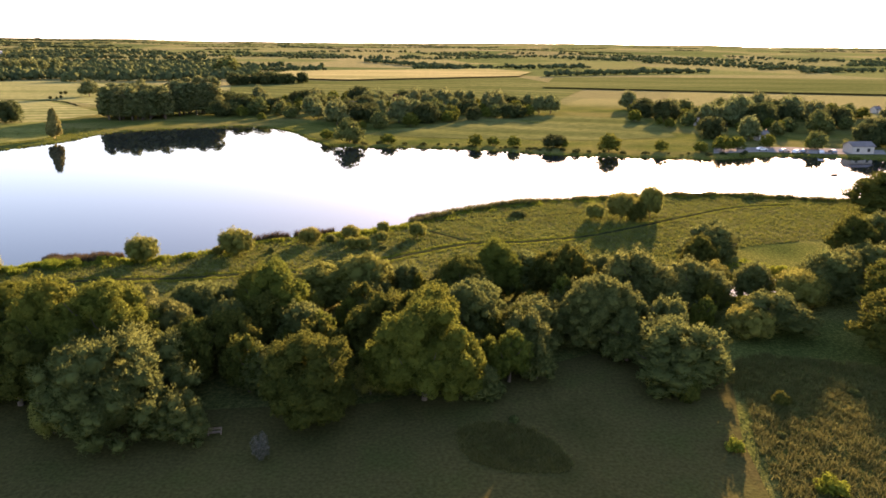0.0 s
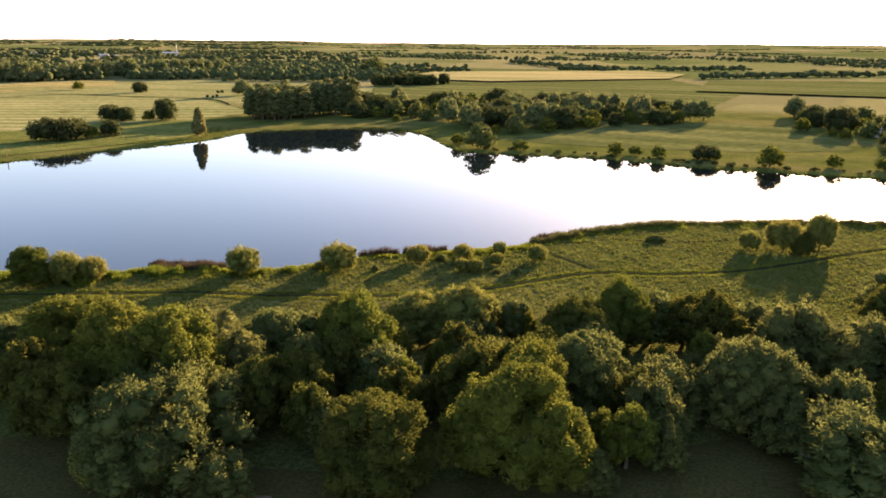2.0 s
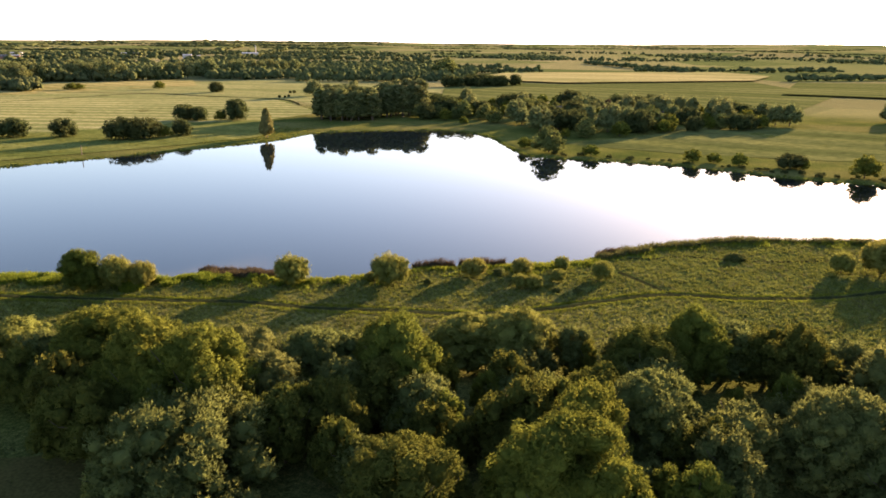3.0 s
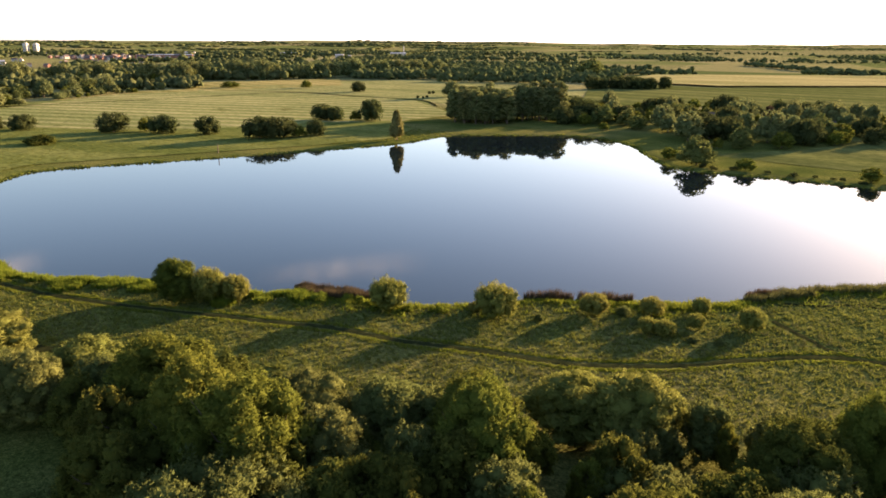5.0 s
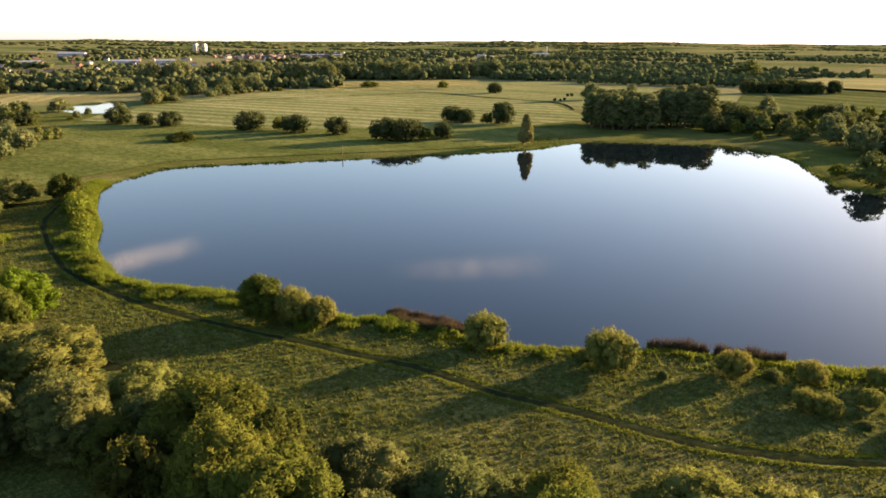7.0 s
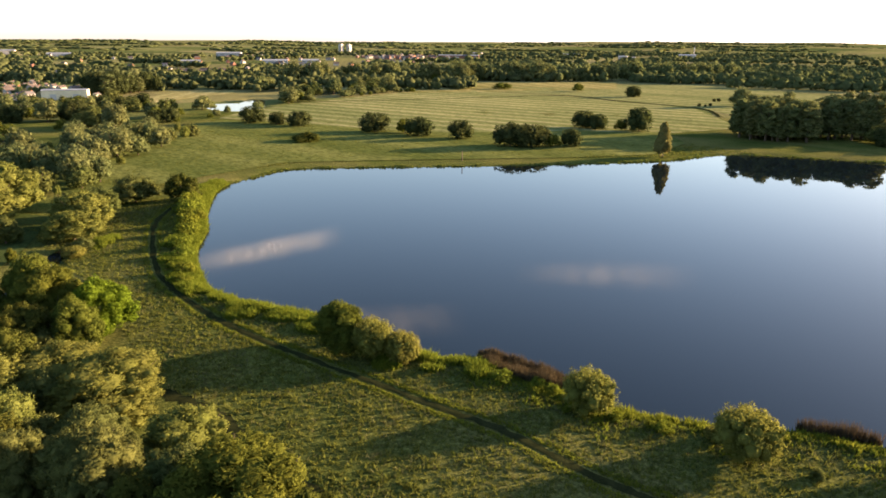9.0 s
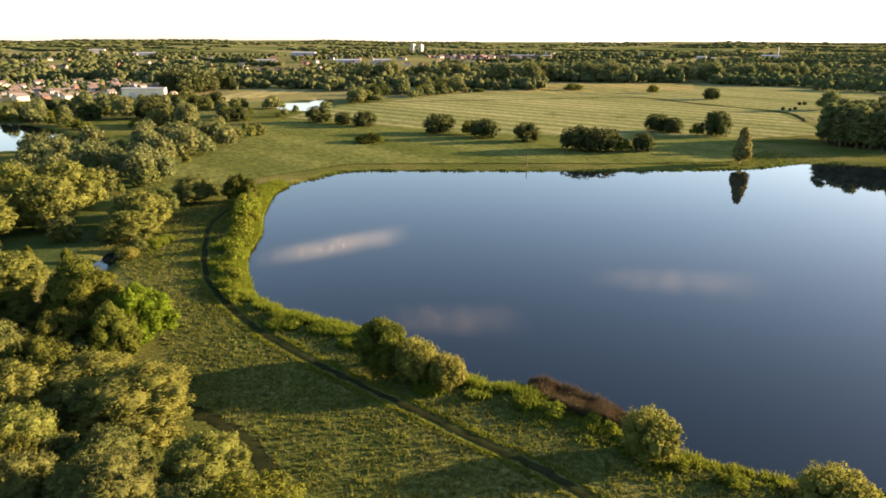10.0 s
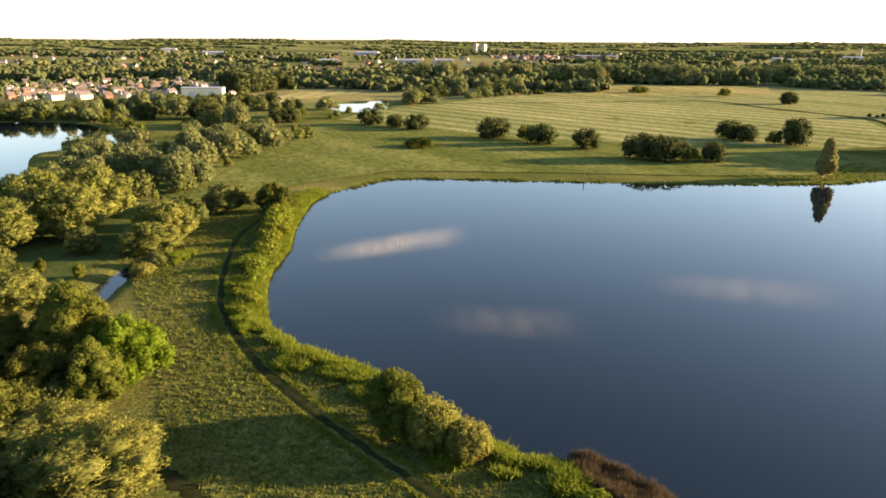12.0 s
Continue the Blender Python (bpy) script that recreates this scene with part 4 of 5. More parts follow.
def reed_bed(x0, y0, x1, y1, half, count, seed, label, h=1.5):
    rng = np.random.default_rng(seed)
    a, b = np.array((x0, y0), float), np.array((x1, y1), float)
    ax = (b - a) / np.linalg.norm(b - a)
    no = np.array((-ax[1], ax[0]))
    u, v = rng.random(count), rng.uniform(-1, 1, count)
    env = np.sqrt(np.maximum(0, 1 - (2 * u - 1) ** 2)) * half
    return tufts("reed_bed", a + u[:, None] * (b - a) + (v * env)[:, None] * no, h, 0.2, 5, REED, label, "reeds", seed + 1, 0.12, 0.05)


reed_bed(-75.5, 126.6, -61.5, 129.2, 2.6, 4200, 51, "dense bed of brown dead reed in the shallows", 1.25)
reed_bed(-40, 142, -33, 146, 0.8, 420, 53, "thin brown reeds standing in the water")
reed_bed(-32, 146, -24, 149.5, 0.9, 520, 55, "thin brown reeds standing in the water")
reed_bed(-8, 161, -3.5, 163.5, 1.0, 520, 57, "small clump of grey reeds at the cove", 1.3)
tufts("tall_grass", scatter(20000, (26, 40), (76, 90), 41, [(36, 84), (44, 88), (58, 84), (70, 76), (72, 60), (60, 46), (40, 44), (31, 52), (33, 64), (36, 74)]), 0.5, 0.45, 5, ROUGH_GRASS, "tall golden grass in the rough field corner", "grass", 42, 0.6, 0.055)
edge_rng = np.random.default_rng(61)
walked = curve(PATH_LINE, 60)
beside = unit(np.column_stack([-np.gradient(walked[:, 1]), np.gradient(walked[:, 0]), np.zeros(len(walked))]))[:, :2]
edge = np.concatenate([walked + beside * (k * (0.95 + 0.9 * edge_rng.random(len(walked)) ** 1.5))[:, None] for k in (1, -1, 1, -1, 1, -1)])
tufts("path_grass", edge, 0.2, 0.2, 4, SEDGE, "fresh short grass along the footpath edges", "grass", 65, 0.5, 0.07)
point = scatter(70000, (-8, 158), (112, 196), 67, near=-0.5, far=4.0, path=1.2)
tufts("reed_fringe", point[:9000], 1.15, 0.3, 5, FRINGE_REED, "tall green-brown reed fringe round the point", "reeds", 68, 0.15, 0.06)
tufts("rough_patch", scatter(5200, (0, 58), (15, 70), 71, curve([(2, 67.5), (7, 69), (11, 66.5), (13, 60.5), (8, 59.5), (3, 62)], 5, True)), 0.42, 0.35, 5, ROUGH_GRASS, "low mound of rank grass in the shaded field", "grass", 72, 0.5, 0.07)
tufts("bank_grass", scatter(60000, (-205, 98), (70, 196), 43, near=2.0, far=8.0, path=1.2)[:11000], 0.45, 0.35, 4, SEDGE, "fresh yellow-green grass above the lake bank", "grass", 44, 0.5, 0.10)

# ---- fields beyond the lake ----


def field(name, corners, mat, label, lift=0.12, step=12.0):
    """A field lying on the land: a grid clipped to its outline."""
    C = np.array(corners, float)
    bm = bmesh.new()
    bm.faces.new([bm.verts.new((x, y, 0)) for x, y in C])
    lo, hi = C.min(0), C.max(0)
    for axis in (0, 1):
        no = (1, 0, 0) if axis == 0 else (0, 1, 0)
        for c in np.arange(lo[axis] + step * 2, hi[axis], step * 2.5):
            bmesh.ops.bisect_plane(bm, geom=bm.verts[:] + bm.edges[:] + bm.faces[:], plane_co=(c, 0, 0) if axis == 0 else (0, c, 0), plane_no=no)
    Z = ground_z([v.co[:2] for v in bm.verts])
    for v, z in zip(bm.verts, Z):
        v.co.z = z + lift
    bm.normal_update()
    bmesh.ops.reverse_faces(bm, faces=[f for f in bm.faces if f.normal.z < 0])
    return tagged(part(name, bm, mat), label, "field", kind="structure")


field("meadow", [(-222, 138), (-233, 176), (-210, 216), (-182, 260), (-166, 294), (-176, 330), (-200, 352), (-234, 322), (-262, 274), (-296, 254), (-340, 236), (-375, 212), (-352, 172), (-326, 164), (-306, 140), (-248, 104), (-216, 106)], GRAZED,
      "grazed yellow-green meadow beyond the lake", 0.2, 2.5)
field("hayfield", [(-385, 214), (-413, 240), (-446, 299), (-497, 438), (-470, 470), (-387, 484), (-263, 474), (-190, 400), (-200, 352), (-234, 322), (-262, 274), (-296, 254), (-340, 236)], HAY,
      "mown hayfield with pale swathes")
field("hayfield", [(-474, 478), (-387, 492), (-263, 482), (-180, 420), (-150, 480), (-190, 640), (-406, 700), (-522, 520)], HAY, "hayfield behind the dyke", 0.12)
field("dry_field", [(-481, 403), (-449, 478), (-409, 584), (-482, 677), (-554, 574), (-603, 497), (-545, 440)], TAN, "dry yellowish pasture below the tree line", 0.2)
field("hay_meadow", [(-488, 178), (-488, 204), (-529, 249), (-552, 293), (-588, 308), (-595, 266), (-540, 218), (-520, 182)], GOLD, "pale yellow hay meadow by the pond", 0.3)
# a dark sheet of grass, its colour standing in for tree shade
field("creek_lawn", [(-150, 66), (-155, 80), (-168, 87), (-178, 91), (-196, 97), (-216, 84), (-222, 62), (-190, 44), (-160, 50)], LAWN_SHADE, "green grass between the creek willows, coloured dark for tree shade", 0.2, 1.5)
field("pasture", [(-150, 500), (-190, 640), (-228, 775), (-100, 745), (88, 872), (128, 660), (70, 480), (0, 512), (-80, 530)], PASTURE, "green pasture before the barley", 0.3)
field("car_park", [(104, 271), (125, 277), (150, 272), (172, 273), (178, 285), (142, 291), (110, 287)], GRAVEL, "grey gravel car park beside the lake", 0.1, 3.0)
field("barley_field", [(-225, 790), (-205, 960), (64, 1120), (120, 1000), (90, 880), (-100, 755)], GOLD, "ripe golden barley field", 1.6)
field("pasture", [(-40, 318), (8, 306), (60, 306), (105, 318), (110, 395), (70, 412), (10, 385), (-10, 350)], PASTURE, "grazed green pasture behind the far bank")
field("pasture", [(90, 660), (420, 600), (620, 900), (130, 860)], PASTURE, "wide pasture under the low sun", 1.4)
field("pasture", [(-436, 15), (-436, 122), (-395, 150), (-420, 212), (-520, 228), (-577, 205), (-577, 5)], PASTURE, "green pasture below the town houses")
ribbon("dyke", [(-453, 286), (-420, 385), (-387, 488), (-330, 482), (-263, 478), (-225, 440)], 2.4, TRACK, "dark drainage dyke between hayfields", "dyke", 0.25)

field("mown_field", [(-75, 20), (-74, 62), (-50, 73), (-28, 71), (-8, 73), (8, 81), (20, 87), (30, 85), (36, 79), (32, 66), (30, 52), (33, 20)], SHADED_TURF, "short brownish turf, its colour darkened for the shade on the field", 0.16, 1.2)

# ---- far woods and hedges ----


def far_woods(name, P, size, lumps, seed, label, wide=1.0, mat=None):
    """Many small lobed crowns, all one far wood."""
    rng = np.random.default_rng(seed)
    n = len(P)
    z = ground_z(P)
    V, F = [], []
    hs = size * (0.6 + 0.7 * rng.random(n))
    for k in range(lumps):
        a = rng.random(n) * 6.283
        d = hs * (0.0 if k == 0 else 0.40) * (0.6 + 0.6 * rng.random(n))
        c = np.column_stack([P[:, 0] + d * np.cos(a), P[:, 1] + d * np.sin(a), z + hs * (0.45 if k == 0 else 0.2 + 0.62 * rng.random(n))])
        r = hs * (0.38 if k == 0 else 0.18 + 0.14 * rng.random(n))
        q = ICO_V[None] * (r[:, None] * (1 + 0.33 * rng.standard_normal((n, len(ICO_V)))))[:, :, None] * (wide, wide, 0.95) + c[:, None]
        F.append((ICO_F[None] + (np.arange(n) * len(ICO_V))[:, None, None] + k * n * len(ICO_V)).reshape(-1, 3))
        V.append(q.reshape(-1, 3))
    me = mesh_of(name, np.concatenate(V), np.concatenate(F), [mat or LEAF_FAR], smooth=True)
    # normals tipped upward so that far crowns shade lighter
    up = unit(np.tile(ICO_V, (n * lumps, 1)) + 0.4 * rng.standard_normal((n * lumps * len(ICO_V), 3)) + (0, 0, 0.45))
    me.normals_split_custom_set_from_vertices(up.tolist())
    ob = part(name, me)
    return tagged(ob, label, "trees", kind="stuff")


KEEP_OUT = [[(-480, 176), (-480, 206), (-524, 252), (-546, 296), (-590, 312), (-600, 266), (-545, 214), (-525, 178)], [(-385, 214), (-446, 299), (-500, 440), (-474, 478), (-522, 520), (-600, 505), (-600, 560), (-406, 700), (-190, 640), (-150, 480), (-180, 360), (-262, 266)],
            [(-225, 780), (-205, 960), (64, 1120), (120, 1000), (90, 880), (-100, 745)], [(90, 660), (420, 600), (620, 900), (130, 860)],
            [(-40, 300), (110, 300), (110, 395), (70, 412), (10, 385)], [(-560, 10), (-560, 200), (-790, 220), (-790, 0)], [(-850, 350), (-850, 450), (-960, 460), (-960, 350)], [(-950, 1310), (-950, 1640), (-1060, 1640), (-1060, 1310)],
            [(-1150, 600), (-1150, 760), (-1280, 760), (-1280, 480), (-1200, 480)], [(-1250, 980), (-1250, 1180), (-1500, 1200), (-1500, 960)],
            [(-380, 40), (-560, 60), (-560, 215), (-520, 230), (-400, 160)]]


def far_points(count, r0, r1, a0, a1, seed, rows=0.5):
    """Points between two ranges and bearings (degrees left of +y), part of them in hedgerows."""
    rng = np.random.default_rng(seed)
    out = []
    while sum(len(o) for o in out) < count:
        r = math.sqrt(r0 * r0 + (r1 * r1 - r0 * r0) * rng.random())
        a = radians(a0 + (a1 - a0) * rng.random())
        c = np.array((-r * math.sin(a), 50 + r * math.cos(a)))
        k = int(10 + 75 * rng.random() ** 2)
        s = r / 130
        if rng.random() < rows:
            t = rng.choice((0.5, 0.5, 2.07)) + rng.normal(0, 0.15)
            pts = c + np.linspace(-0.5, 0.5, k)[:, None] * k * s * 0.55 * np.array((math.cos(t), math.sin(t))) + rng.normal(0, s * 0.2, (k, 2))
        else:
            pts = c + rng.normal(0, s * 2.0, (k, 2)) * (1.5, 0.8)
        out.append(pts)
    Q = np.concatenate(out)[:count]
    ok = np.ones(len(Q), bool)
    for area in KEEP_OUT:
        ok &= shore_distance(Q, np.array(area, float)) > 3
    ok &= water_distance(Q) > 5
    rr = np.hypot(Q[:, 0], Q[:, 1] - 50)
    return Q[ok & (rr < 4700) & (rr > r0 * 0.96)]


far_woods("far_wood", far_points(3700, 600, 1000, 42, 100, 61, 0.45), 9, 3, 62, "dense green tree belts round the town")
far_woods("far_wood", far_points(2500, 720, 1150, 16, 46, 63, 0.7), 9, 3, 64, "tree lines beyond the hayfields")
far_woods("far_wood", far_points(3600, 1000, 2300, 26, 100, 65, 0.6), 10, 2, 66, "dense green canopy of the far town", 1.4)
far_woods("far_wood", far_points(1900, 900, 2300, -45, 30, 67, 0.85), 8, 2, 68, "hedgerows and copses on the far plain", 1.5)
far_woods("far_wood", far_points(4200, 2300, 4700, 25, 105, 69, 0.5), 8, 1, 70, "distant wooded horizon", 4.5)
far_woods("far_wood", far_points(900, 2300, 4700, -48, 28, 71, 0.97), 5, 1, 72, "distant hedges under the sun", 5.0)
fill([(118, 292), (150, 284), (230, 300), (260, 360), (180, 450), (110, 430)], 28, FARK, (8, 13), 0.55, group="trees round the far village")
garden_rng = np.random.default_rng(93)
far_woods("garden_trees", np.column_stack([garden_rng.uniform(-800, -592, 190), garden_rng.uniform(0, 215, 190)]), 4.8, 4, 94, "small garden trees among the town houses")

# ---- houses, sheds and town ----
RENDER = plain("white_render", (0.42, 0.385, 0.34), 0.8, 0.12, 0.3)
CREAM = plain("cream_render", (0.70, 0.62, 0.44), 0.8, 0.12, 0.3)
BRICK = plain("red_brick", (0.28, 0.13, 0.085), 0.85, 0.25, 0.6)
TILE = plain("orange_roof_tile", (0.108, 0.086, 0.078), 0.85, 0.3, 0.5)
SLATE = plain("grey_slate", (0.13, 0.12, 0.12), 0.7, 0.25, 0.5)
PANE = plain("dark_pane", (0.03, 0.035, 0.04), 0.1, 0.2, 1.0, 0.5)
SHEET = plain("pale_sheet_roof", (0.29, 0.30, 0.31), 0.5, 0.1, 0.1)
CONCRETE = plain("pale_concrete", (0.50, 0.47, 0.42), 0.85, 0.15, 0.3)
TIMBER = plain("weathered_timber", (0.16, 0.12, 0.085), 0.9, 0.3, 4.0)
STEEL = plain("painted_steel", (0.45, 0.45, 0.45), 0.5, 0.1, 1.0)
RUBBER = plain("black_rubber", (0.02, 0.02, 0.02), 0.8)


def box(bm, x0, y0, z0, x1, y1, z1, bevel=0.0):
    made = bmesh.ops.create_cube(bm, size=1.0)["verts"]
    for v in made:
        v.co = ((x0 + x1) / 2 + v.co.x * (x1 - x0), (y0 + y1) / 2 + v.co.y * (y1 - y0), (z0 + z1) / 2 + v.co.z * (z1 - z0))
    if bevel:
        edges = list({e for v in made for e in v.link_edges})
        bmesh.ops.bevel(bm, geom=edges, offset=bevel, segments=1, affect="EDGES")
    return bm


def boxed(*a, **k):
    return box(bmesh.new(), *a, **k)


def gable(w, d, eaves, ridge, grow=0.0, thick=0.0):
    """A house body, or with thick the two slopes of its roof; the ridge runs along x."""
    bm = bmesh.new()
    if not thick:
        sec = [(-d / 2, 0), (d / 2, 0), (d / 2, eaves), (0, ridge), (-d / 2, eaves)]
    else:
        o = d / 2 + grow
        drop = (ridge - eaves) * grow / (d / 2)
        sec = [(-o, eaves - drop + 0.03), (0, ridge + 0.03), (o, eaves - drop + 0.03), (o, eaves - drop + thick), (0, ridge + thick), (-o, eaves - drop + thick)]
    half = w / 2 + grow
    a = [bm.verts.new((-half, y, z)) for y, z in sec]
    b = [bm.verts.new((half, y, z)) for y, z in sec]
    n = len(sec)
    for i in range(n):
        bm.faces.new((a[i], a[(i + 1) % n], b[(i + 1) % n], b[i]))
    if thick:
        for s in (a, b):
            bm.faces.new((s[0], s[1], s[4], s[5]))
            bm.faces.new((s[1], s[2], s[3], s[4]))
    else:
        bm.faces.new(a)
        bm.faces.new(b)
    bmesh.ops.recalc_face_normals(bm, faces=bm.faces[:])
    return bm


def house_kind(label, w, d, eaves, ridge, wall, roof, windows=True, name="house", chimney=True):
    root = tagged(new(name), label, name)
    body = part("wall", gable(w, d, eaves, ridge), wall, root)
    part("roof", gable(w, d, eaves, ridge, 0.4, 0.22), roof, root)
    if chimney:
        part("chimney", boxed(w * 0.3, -0.45, ridge - 1.0, w * 0.3 + 0.9, 0.45, ridge + 1.1), BRICK, root)
    if windows:
        n = max(2, int(w / 3.2))
        for side in (-1, 1):
            for row in range(2 if eaves > 4 else 1):
                for i in range(n):
                    x = -w / 2 + w * (i + 0.5) / n
                    y = side * d / 2
                    z = 0.9 + 2.6 * row
                    part("window", boxed(x - 0.6, y - 0.05, z, x + 0.6, y + 0.05, z + 1.3), PANE, body)
    return root


house_rng = np.random.default_rng(91)
HOUSES = [house_kind("white rendered house with an orange tiled roof", 10, 7.5, 5.0, 8.0, RENDER, TILE),
          house_kind("pale house with a grey slate roof", 9, 7.5, 5.0, 7.8, RENDER, SLATE),
          house_kind("red brick house with an orange tiled roof", 10, 8, 5.0, 8.2, BRICK, TILE),
          house_kind("long white terrace with a brown tiled roof", 16, 8, 5.2, 8.0, RENDER, TILE, name="terrace"),
          house_kind("long cream terrace with a grey slate roof", 14, 8, 5.2, 7.8, CREAM, SLATE, name="terrace")]
FAR_HOUSES = [house_kind("distant white house with an orange roof", 14, 9, 5.5, 9, RENDER, TILE, False),
              house_kind("distant brick house with an orange roof", 16, 9, 5.5, 9, BRICK, TILE, False),
              house_kind("distant pale house with a slate roof", 14, 9, 5.5, 9, RENDER, SLATE, False)]
placed = set()


def put_thing(root, x, y, turn, scale=1.0, group="", dz=-0.1):
    z = float(ground_z([(x, y)])[0]) + dz
    m = Matrix.Translation((x, y, z)) @ Matrix.Rotation(turn, 4, "Z") @ Matrix.Diagonal((scale, scale, scale, 1))
    if root.name in placed:
        ob = copy_thing(root, m)
    else:
        root.matrix_basis = m
        placed.add(root.name)
        ob = root
    return tagged(ob, group=group)


for x0 in (-580, -597, -615, -634, -655, -677, -700, -724, -750, -778):
    y0 = 30 + 9 * house_rng.random()
    while y0 < 200:
        pick = int(house_rng.choice((0, 1, 2, 3, 3, 4)))
        wide = (10, 9, 10, 16, 14)[pick] * 0.8
        if house_rng.random() < 0.86:
            put_thing(HOUSES[pick], x0 + house_rng.normal(0, 3.0), y0 + wide / 2, math.pi / 2 + 0.42 + house_rng.normal(0, 0.16), 0.60 + 0.16 * house_rng.random(), "houses of the near town")
        y0 += wide + house_rng.uniform(3.0, 9.0)
for x0 in (-868, -890, -912, -934):
    for y0 in np.arange(358, 446, 18):
        put_thing(FAR_HOUSES[int(house_rng.choice((1, 1, 0)))], x0 + house_rng.normal(0, 2), y0 + house_rng.normal(0, 2), 1.2 + house_rng.normal(0, 0.1), 0.8, "houses of the brick estate")
for i in range(80):
    u, v = house_rng.random(2)
    put_thing(FAR_HOUSES[int(house_rng.choice((0, 1, 1, 2)))], -1265 - 230 * u, 975 + 200 * v, house_rng.random() * 3, 0.7 + 0.4 * house_rng.random(), "houses of the far town")
for i in range(120):
    r, a = house_rng.uniform(820, 1900), radians(house_rng.uniform(52, 96))
    put_thing(FAR_HOUSES[int(house_rng.choice((0, 1, 2)))], -26 - r * math.sin(a), 85 + r * math.cos(a), house_rng.random() * 3, 0.55 + 0.35 * r / 1900, "houses scattered in the far town", 0.2)
for x, y, t in ((-56, 440, 0.4), (-29, 412, 1.2), (-84, 452, 0.2), (212, 440, 0.2)):
    put_thing(HOUSES[2], x, y, t, 0.85, "brick houses of the far village")
for x, y, t, k in ((165, 423, 0.3, 0), (132, 370, 1.2, 1), (120, 450, 0.2, 0), (121, 388, 0.5, 2), (200, 410, 0.9, 0), (236, 430, 0.2, 3), (272, 451, 0.4, 1), (218, 397, 1.3, 0), (140, 312, 0.2, 1), (-12, 393, 0.6, 2), (-14, 440, 0.2, 2), (0, 424, 1.0, 2)):
    put_thing(HOUSES[k], x, y, t, 0.85, "houses of the far village")


def shed(x, y, w, d, h, turn, wall, roof, label, name="warehouse"):
    root = house_kind(label, w, d, h, h + d * 0.08, wall, roof, False, name, False)
    bays = max(2, int(w / 12))
    for i in range(bays):
        px = -w / 2 + w * (i + 0.5) / bays
        part("loading_door", boxed(px - 2, -d / 2 - 0.12, 0.1, px + 2, -d / 2 + 0.1, min(4.0, h * 0.7)), STEEL, root)
    return put_thing(root, x, y, turn)


shed(-567, 177, 29, 9, 6.5, 1.15, CREAM, SHEET, "long cream flat-topped hall facing the sun")
for x, y, w, d, h, t, wl, lb in ((-1215, 650, 70, 40, 8, 1.1, SHEET, "pale warehouse with a wide sheet roof"), (-1195, 710, 50, 36, 9, 1.1, SHEET, "grey warehouse with a sheet roof"),
                                 (-1256, 510, 60, 30, 8, 1.2, SHEET, "white works hall among trees"), (-990, 1350, 30, 22, 15, 0.6, RENDER, "tall white factory block by the plain"),
                                 (-984, 1376, 20, 18, 11, 0.6, RENDER, "white annexe beside the factory"), (-992, 1596, 62, 34, 13, 0.6, RENDER, "large white factory hall"),
                                 (-1270, 1480, 110, 40, 9, 0.7, CONCRETE, "long pale factory shed"), (-1454, 1344, 40, 26, 12, 0.7, RENDER, "white block in the far town"),
                                 (-1712, 771, 90, 50, 10, 1.0, SHEET, "distant pale warehouse among trees"), (-2122, 362, 60, 40, 14, 1.3, RENDER, "distant white hall among trees"),
                                 (-1893, 437, 90, 40, 10, 1.3, SHEET, "distant pale warehouse among trees"), (-1300, 1150, 150, 26, 11, 0.7, BRICK, "long brick terrace in the far town")):
    shed(x, y, w * 0.62, d * 0.7, h * 0.62, t, wl, SHEET, lb)


def tower_block(x, y, h):
    root = tagged(new("tower_block"), "pale concrete tower block above the far trees", "building")
    core = part("wall", boxed(-5, -7, 0, 5, 7, h), CONCRETE, root)
    part("roof", boxed(-3, -3, h, 3, 3, h + 2.5), CONCRETE, root)
    for fl in range(int(h / 3) - 1):
        for i in range(3):
            for s in (-1, 1):
                part("window", boxed(-4.2 + i * 3, s * 7 - 0.06, 1.5 + 3 * fl, -2.4 + i * 3, s * 7 + 0.06, 3 + 3 * fl), PANE, core)
                part("window", boxed(s * 5 - 0.06, -5 + i * 4, 1.5 + 3 * fl, s * 5 + 0.06, -3 + i * 4, 3 + 3 * fl), PANE, core)
    return put_thing(root, x, y, 0.5, group="tower blocks")


tower_block(-1917, 1206, 26)
tower_block(-1911, 1230, 25)


def pole(name, x, y, h, r, mat, label, category, z=None):
    V, F = rings([(0, 0, -0.8), (0, 0, h * 0.5), (0, 0, h)], [r, r, r * 0.9], 8)
    n = len(V)
    bm = bmesh.new()
    vs = [bm.verts.new(v) for v in V]
    for f in F:
        bm.faces.new([vs[i] for i in f])
    bm.faces.new(vs[n - 8:])
    ob = tagged(part(name, bm, mat), label, category)
    ob.location = (x, y, float(ground_z([(x, y)])[0]) if z is None else z)
    return ob


pole("factory_chimney", -985, 1612, 27, 1.1, CONCRETE, "tall slim pale factory chimney", "chimney")
pole("marker_post", -199, 228, 3.4, 0.16, TIMBER, "weathered timber marker post on the bank", "post")


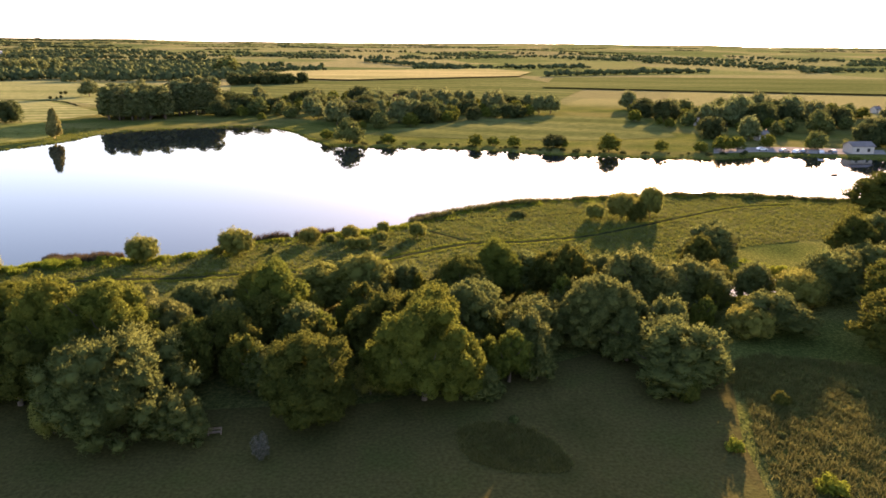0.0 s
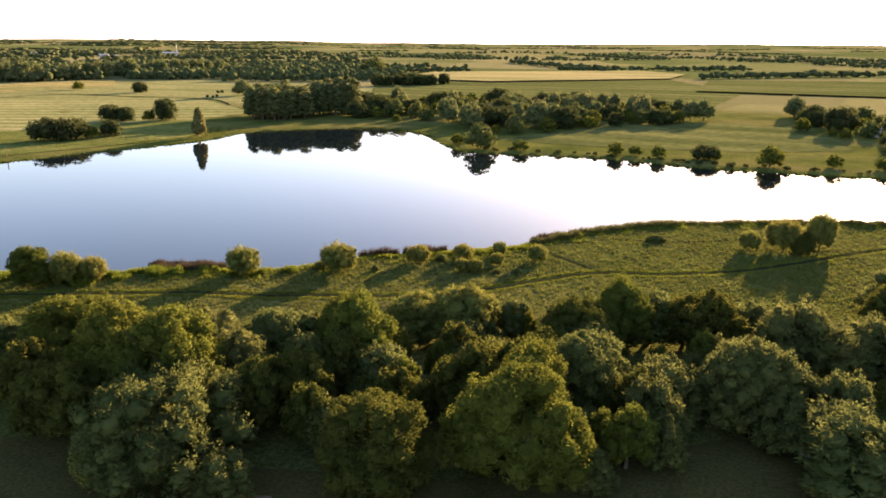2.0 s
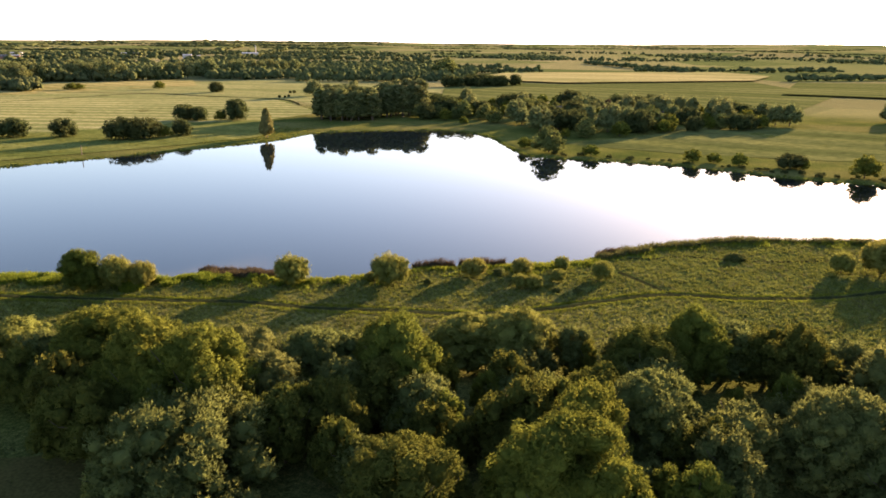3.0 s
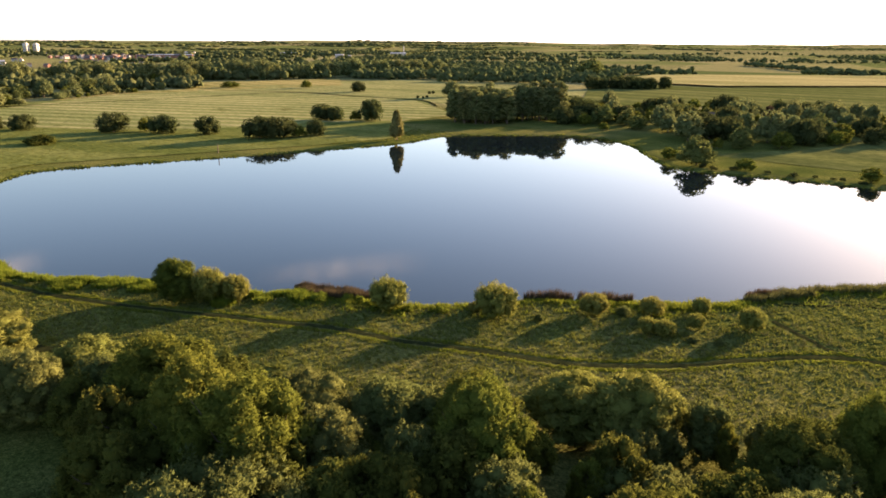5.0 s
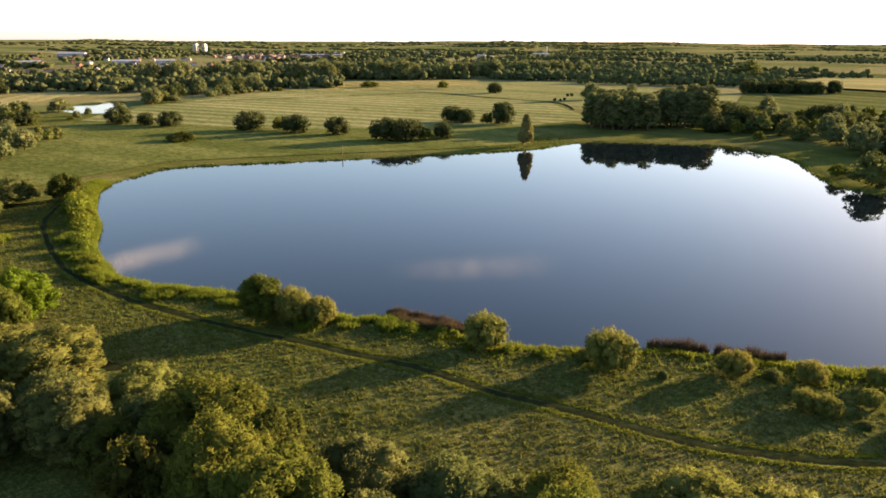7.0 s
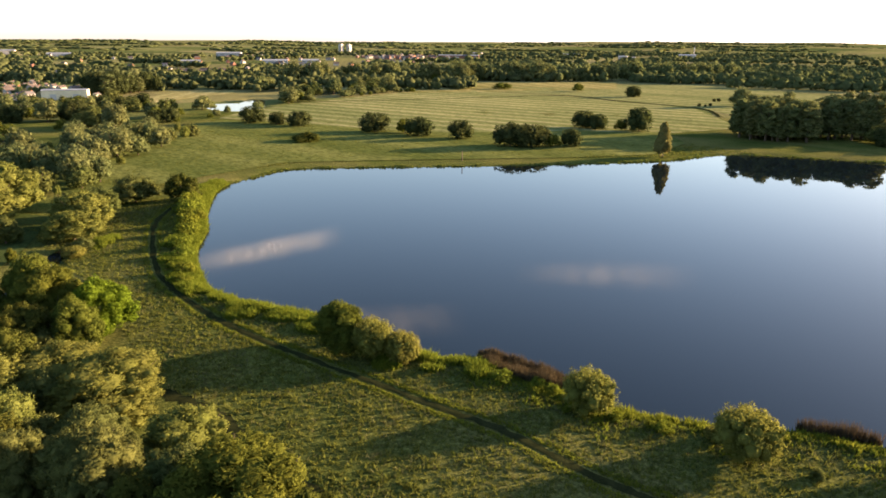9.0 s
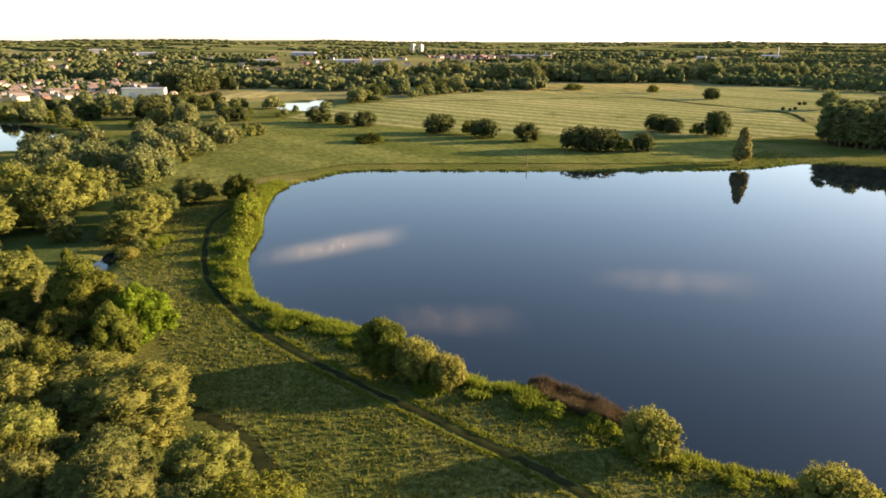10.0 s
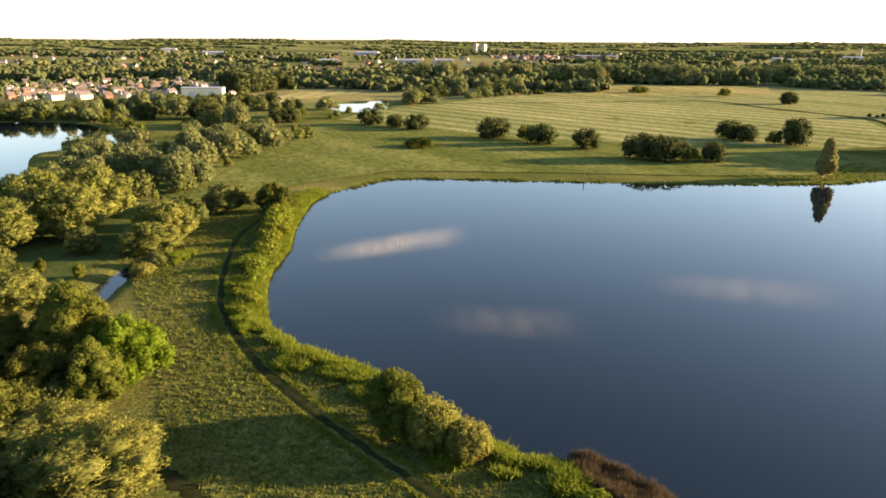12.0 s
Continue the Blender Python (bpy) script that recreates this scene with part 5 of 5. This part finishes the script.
def bench(x, y, turn):
    root = tagged(new("bench"), "weathered timber bench in the shaded field", "bench")
    for dy in (-0.16, 0.0, 0.16):
        part("slat", boxed(-0.75, dy - 0.06, 0.42, 0.75, dy + 0.06, 0.46, bevel=0.01), TIMBER, root)
    for z in (0.6, 0.75):
        part("back_slat", boxed(-0.75, 0.22, z, 0.75, 0.26, z + 0.1, bevel=0.01), TIMBER, root)
    for sx in (-0.65, 0.65):
        part("leg", boxed(sx - 0.05, -0.2, 0, sx + 0.05, -0.1, 0.42), TIMBER, root)
        part("leg", boxed(sx - 0.05, 0.2, 0, sx + 0.05, 0.28, 0.85), TIMBER, root)
    return put_thing(root, x, y, turn, dz=0.0)


bench(-24, 66, 0.2)


def car_kind(label, paint):
    root = tagged(new("parked_car"), label, "car")
    bm = bmesh.new()
    prof = [(-2.1, 0.35), (2.1, 0.35), (2.15, 0.75), (1.2, 0.92), (0.55, 1.42), (-1.1, 1.45), (-1.9, 0.98), (-2.15, 0.8)]
    for y in (-0.85, 0.85):
        for px, pz in prof:
            bm.verts.new((px, y * (0.86 if pz > 1.2 else 1), pz))
    bm.verts.ensure_lookup_table()
    n = len(prof)
    for i in range(n):
        bm.faces.new((bm.verts[i], bm.verts[(i + 1) % n], bm.verts[n + (i + 1) % n], bm.verts[n + i]))
    bm.faces.new(bm.verts[:n])
    bm.faces.new(bm.verts[n:])
    bmesh.ops.recalc_face_normals(bm, faces=bm.faces[:])
    bmesh.ops.bevel(bm, geom=bm.edges[:], offset=0.06, segments=1, affect="EDGES")
    part("body", bm, paint, root)
    for s in (-1, 1):
        part("side_window", boxed(-1.2, s * 0.80 - 0.02, 1.0, 0.6, s * 0.80 + 0.02, 1.36), PANE, root)
        for px in (-1.3, 1.3):
            bm = bmesh.new()
            bmesh.ops.create_cone(bm, cap_ends=True, segments=14, radius1=0.33, radius2=0.33, depth=0.22, matrix=Matrix.Translation((px, s * 0.8, 0.33)) @ Matrix.Rotation(math.pi / 2, 4, "X"))
            part("wheel", bm, RUBBER, root)
    return root


CARS = [car_kind("white car parked on the lakeside car park", plain("white_paint", (0.75, 0.75, 0.75), 0.2, 0.03, 1, 0.5)),
        car_kind("silver car parked on the lakeside car park", plain("silver_paint", (0.35, 0.36, 0.38), 0.2, 0.05, 1, 0.5, 0.6))]
for i, (x, y) in enumerate(((127, 281), (134, 277), (138, 275), (141, 276), (147, 274), (152, 275), (120, 286))):
    put_thing(CARS[i % 2], x, y, 0.3 * i, group="cars by the lake", dz=0.0)
put_thing(house_kind("small white clubhouse by the lake", 9, 6, 3.0, 4.4, RENDER, SLATE, True, "clubhouse", False), 163, 277, 0.1)


def rowing_boat(x, y, turn):
    """An open wooden boat: a hull lofted over five ribs, with two thwarts."""
    root = tagged(new("rowing_boat"), "small dark wooden rowing boat moored on the lake", "boat")
    ribs = [(-1.5, 0.34, 0.12), (-0.8, 0.56, 0.02), (0.0, 0.62, 0.0), (0.9, 0.46, 0.04), (1.7, 0.03, 0.22)]
    V, F = [], []
    for px, half, keel in ribs:
        V += [(px, -half, 0.46), (px, -half * 0.72, 0.14 + keel), (px, 0, keel), (px, half * 0.72, 0.14 + keel), (px, half, 0.46),
              (px, half * 0.88, 0.45), (px, half * 0.62, 0.18 + keel), (px, 0, 0.06 + keel), (px, -half * 0.62, 0.18 + keel), (px, -half * 0.88, 0.45)]
    for i in range(len(ribs) - 1):
        F += [(10 * i + k, 10 * i + (k + 1) % 10, 10 * i + 10 + (k + 1) % 10, 10 * i + 10 + k) for k in range(10)]
    part("hull", mesh_of("hull", V, F, [TIMBER]), None, root)
    part("transom", boxed(-1.54, -0.33, 0.14, -1.48, 0.33, 0.46), TIMBER, root)
    for px, half in ((-0.6, 0.52), (0.4, 0.5)):
        part("thwart", boxed(px - 0.12, -half, 0.32, px + 0.12, half, 0.36), TIMBER, root)
    root.matrix_basis = Matrix.Translation((x, y, -0.12)) @ Matrix.Rotation(turn, 4, "Z")
    return root


rowing_boat(129, 230, 0.5)

# ---- wisps of cloud, seen only as reflections in the lake ----


def cloud_material():
    m = bpy.data.materials.new("thin_cloud")
    m.use_nodes = True
    nt = m.node_tree
    nt.nodes.remove(nt.nodes["Principled BSDF"])
    df, tr, cl = nt.nodes.new("ShaderNodeBsdfDiffuse"), nt.nodes.new("ShaderNodeBsdfTranslucent"), nt.nodes.new("ShaderNodeBsdfTransparent")
    df.inputs[0].default_value = tr.inputs[0].default_value = (0.9, 0.9, 0.9, 1)
    white, whole = nt.nodes.new("ShaderNodeMixShader"), nt.nodes.new("ShaderNodeMixShader")
    white.inputs[0].default_value = 0.85
    nt.links.new(df.outputs[0], white.inputs[1])
    nt.links.new(tr.outputs[0], white.inputs[2])
    at = nt.nodes.new("ShaderNodeAttribute")
    at.attribute_name = "veil"
    no = noise_node(nt, 0.0045, 5, rough=0.55)
    mr = nt.nodes.new("ShaderNodeMapRange")
    mr.inputs["From Min"].default_value, mr.inputs["From Max"].default_value = 0.2, 0.7
    nt.links.new(no, mr.inputs[0])
    mu = nt.nodes.new("ShaderNodeMath")
    mu.operation = "MULTIPLY"
    nt.links.new(at.outputs["Fac"], mu.inputs[0])
    nt.links.new(mr.outputs[0], mu.inputs[1])
    nt.links.new(mu.outputs[0], whole.inputs[0])
    nt.links.new(cl.outputs[0], whole.inputs[1])
    nt.links.new(white.outputs[0], whole.inputs[2])
    nt.links.new(whole.outputs[0], nt.nodes["Material Output"].inputs[0])
    return m


CLOUD = cloud_material()


def cloud(azimuth, elevation, width, height, tilt, density, label):
    """A thin bank of vapour, width by height metres, 5.5 km off, facing between the lake and the sun."""
    nx_, ny_ = 48, 16
    u, v = np.meshgrid(np.linspace(-1, 1, nx_), np.linspace(-1, 1, ny_))
    az, el, dist = radians(azimuth), radians(elevation), 5500.0
    face = az + radians(42)
    side = np.array((math.cos(face), -math.sin(face), math.sin(radians(tilt))))
    up = np.array((0.0, 0.0, 1.0))
    c = np.array((-20 + dist * math.sin(az), 80 + dist * math.cos(az), 41 + dist * math.tan(el)))
    X = c + u[..., None] * side * width / 2 + v[..., None] * up * height / 2
    I = np.arange(nx_ * ny_).reshape(ny_, nx_)
    F = np.stack([I[:-1, :-1].ravel(), I[:-1, 1:].ravel(), I[1:, 1:].ravel(), I[1:, :-1].ravel()], 1)
    me = mesh_of("cloud", X.reshape(-1, 3), F, [CLOUD], smooth=True)
    edge = np.clip(1 - u * u, 0, 1) ** 1.5 * np.clip(1 - v * v, 0, 1) ** 1.5 * (0.75 + 0.35 * u)
    at = me.attributes.new("veil", "FLOAT", "POINT")
    at.data.foreach_set("value", (np.clip(edge, 0, 1) * density).astype(np.float32).ravel())
    return tagged(part("cloud", me), label, "cloud")


cloud(-67, 15.5, 1800, 190, -17, 0.55, "thin white streak of evening cloud")
cloud(-57, 21.6, 1900, 330, -15, 0.17, "faint wisp of high cloud")
cloud(-38.5, 17.4, 2000, 240, -15, 0.17, "faint wisp of high cloud")
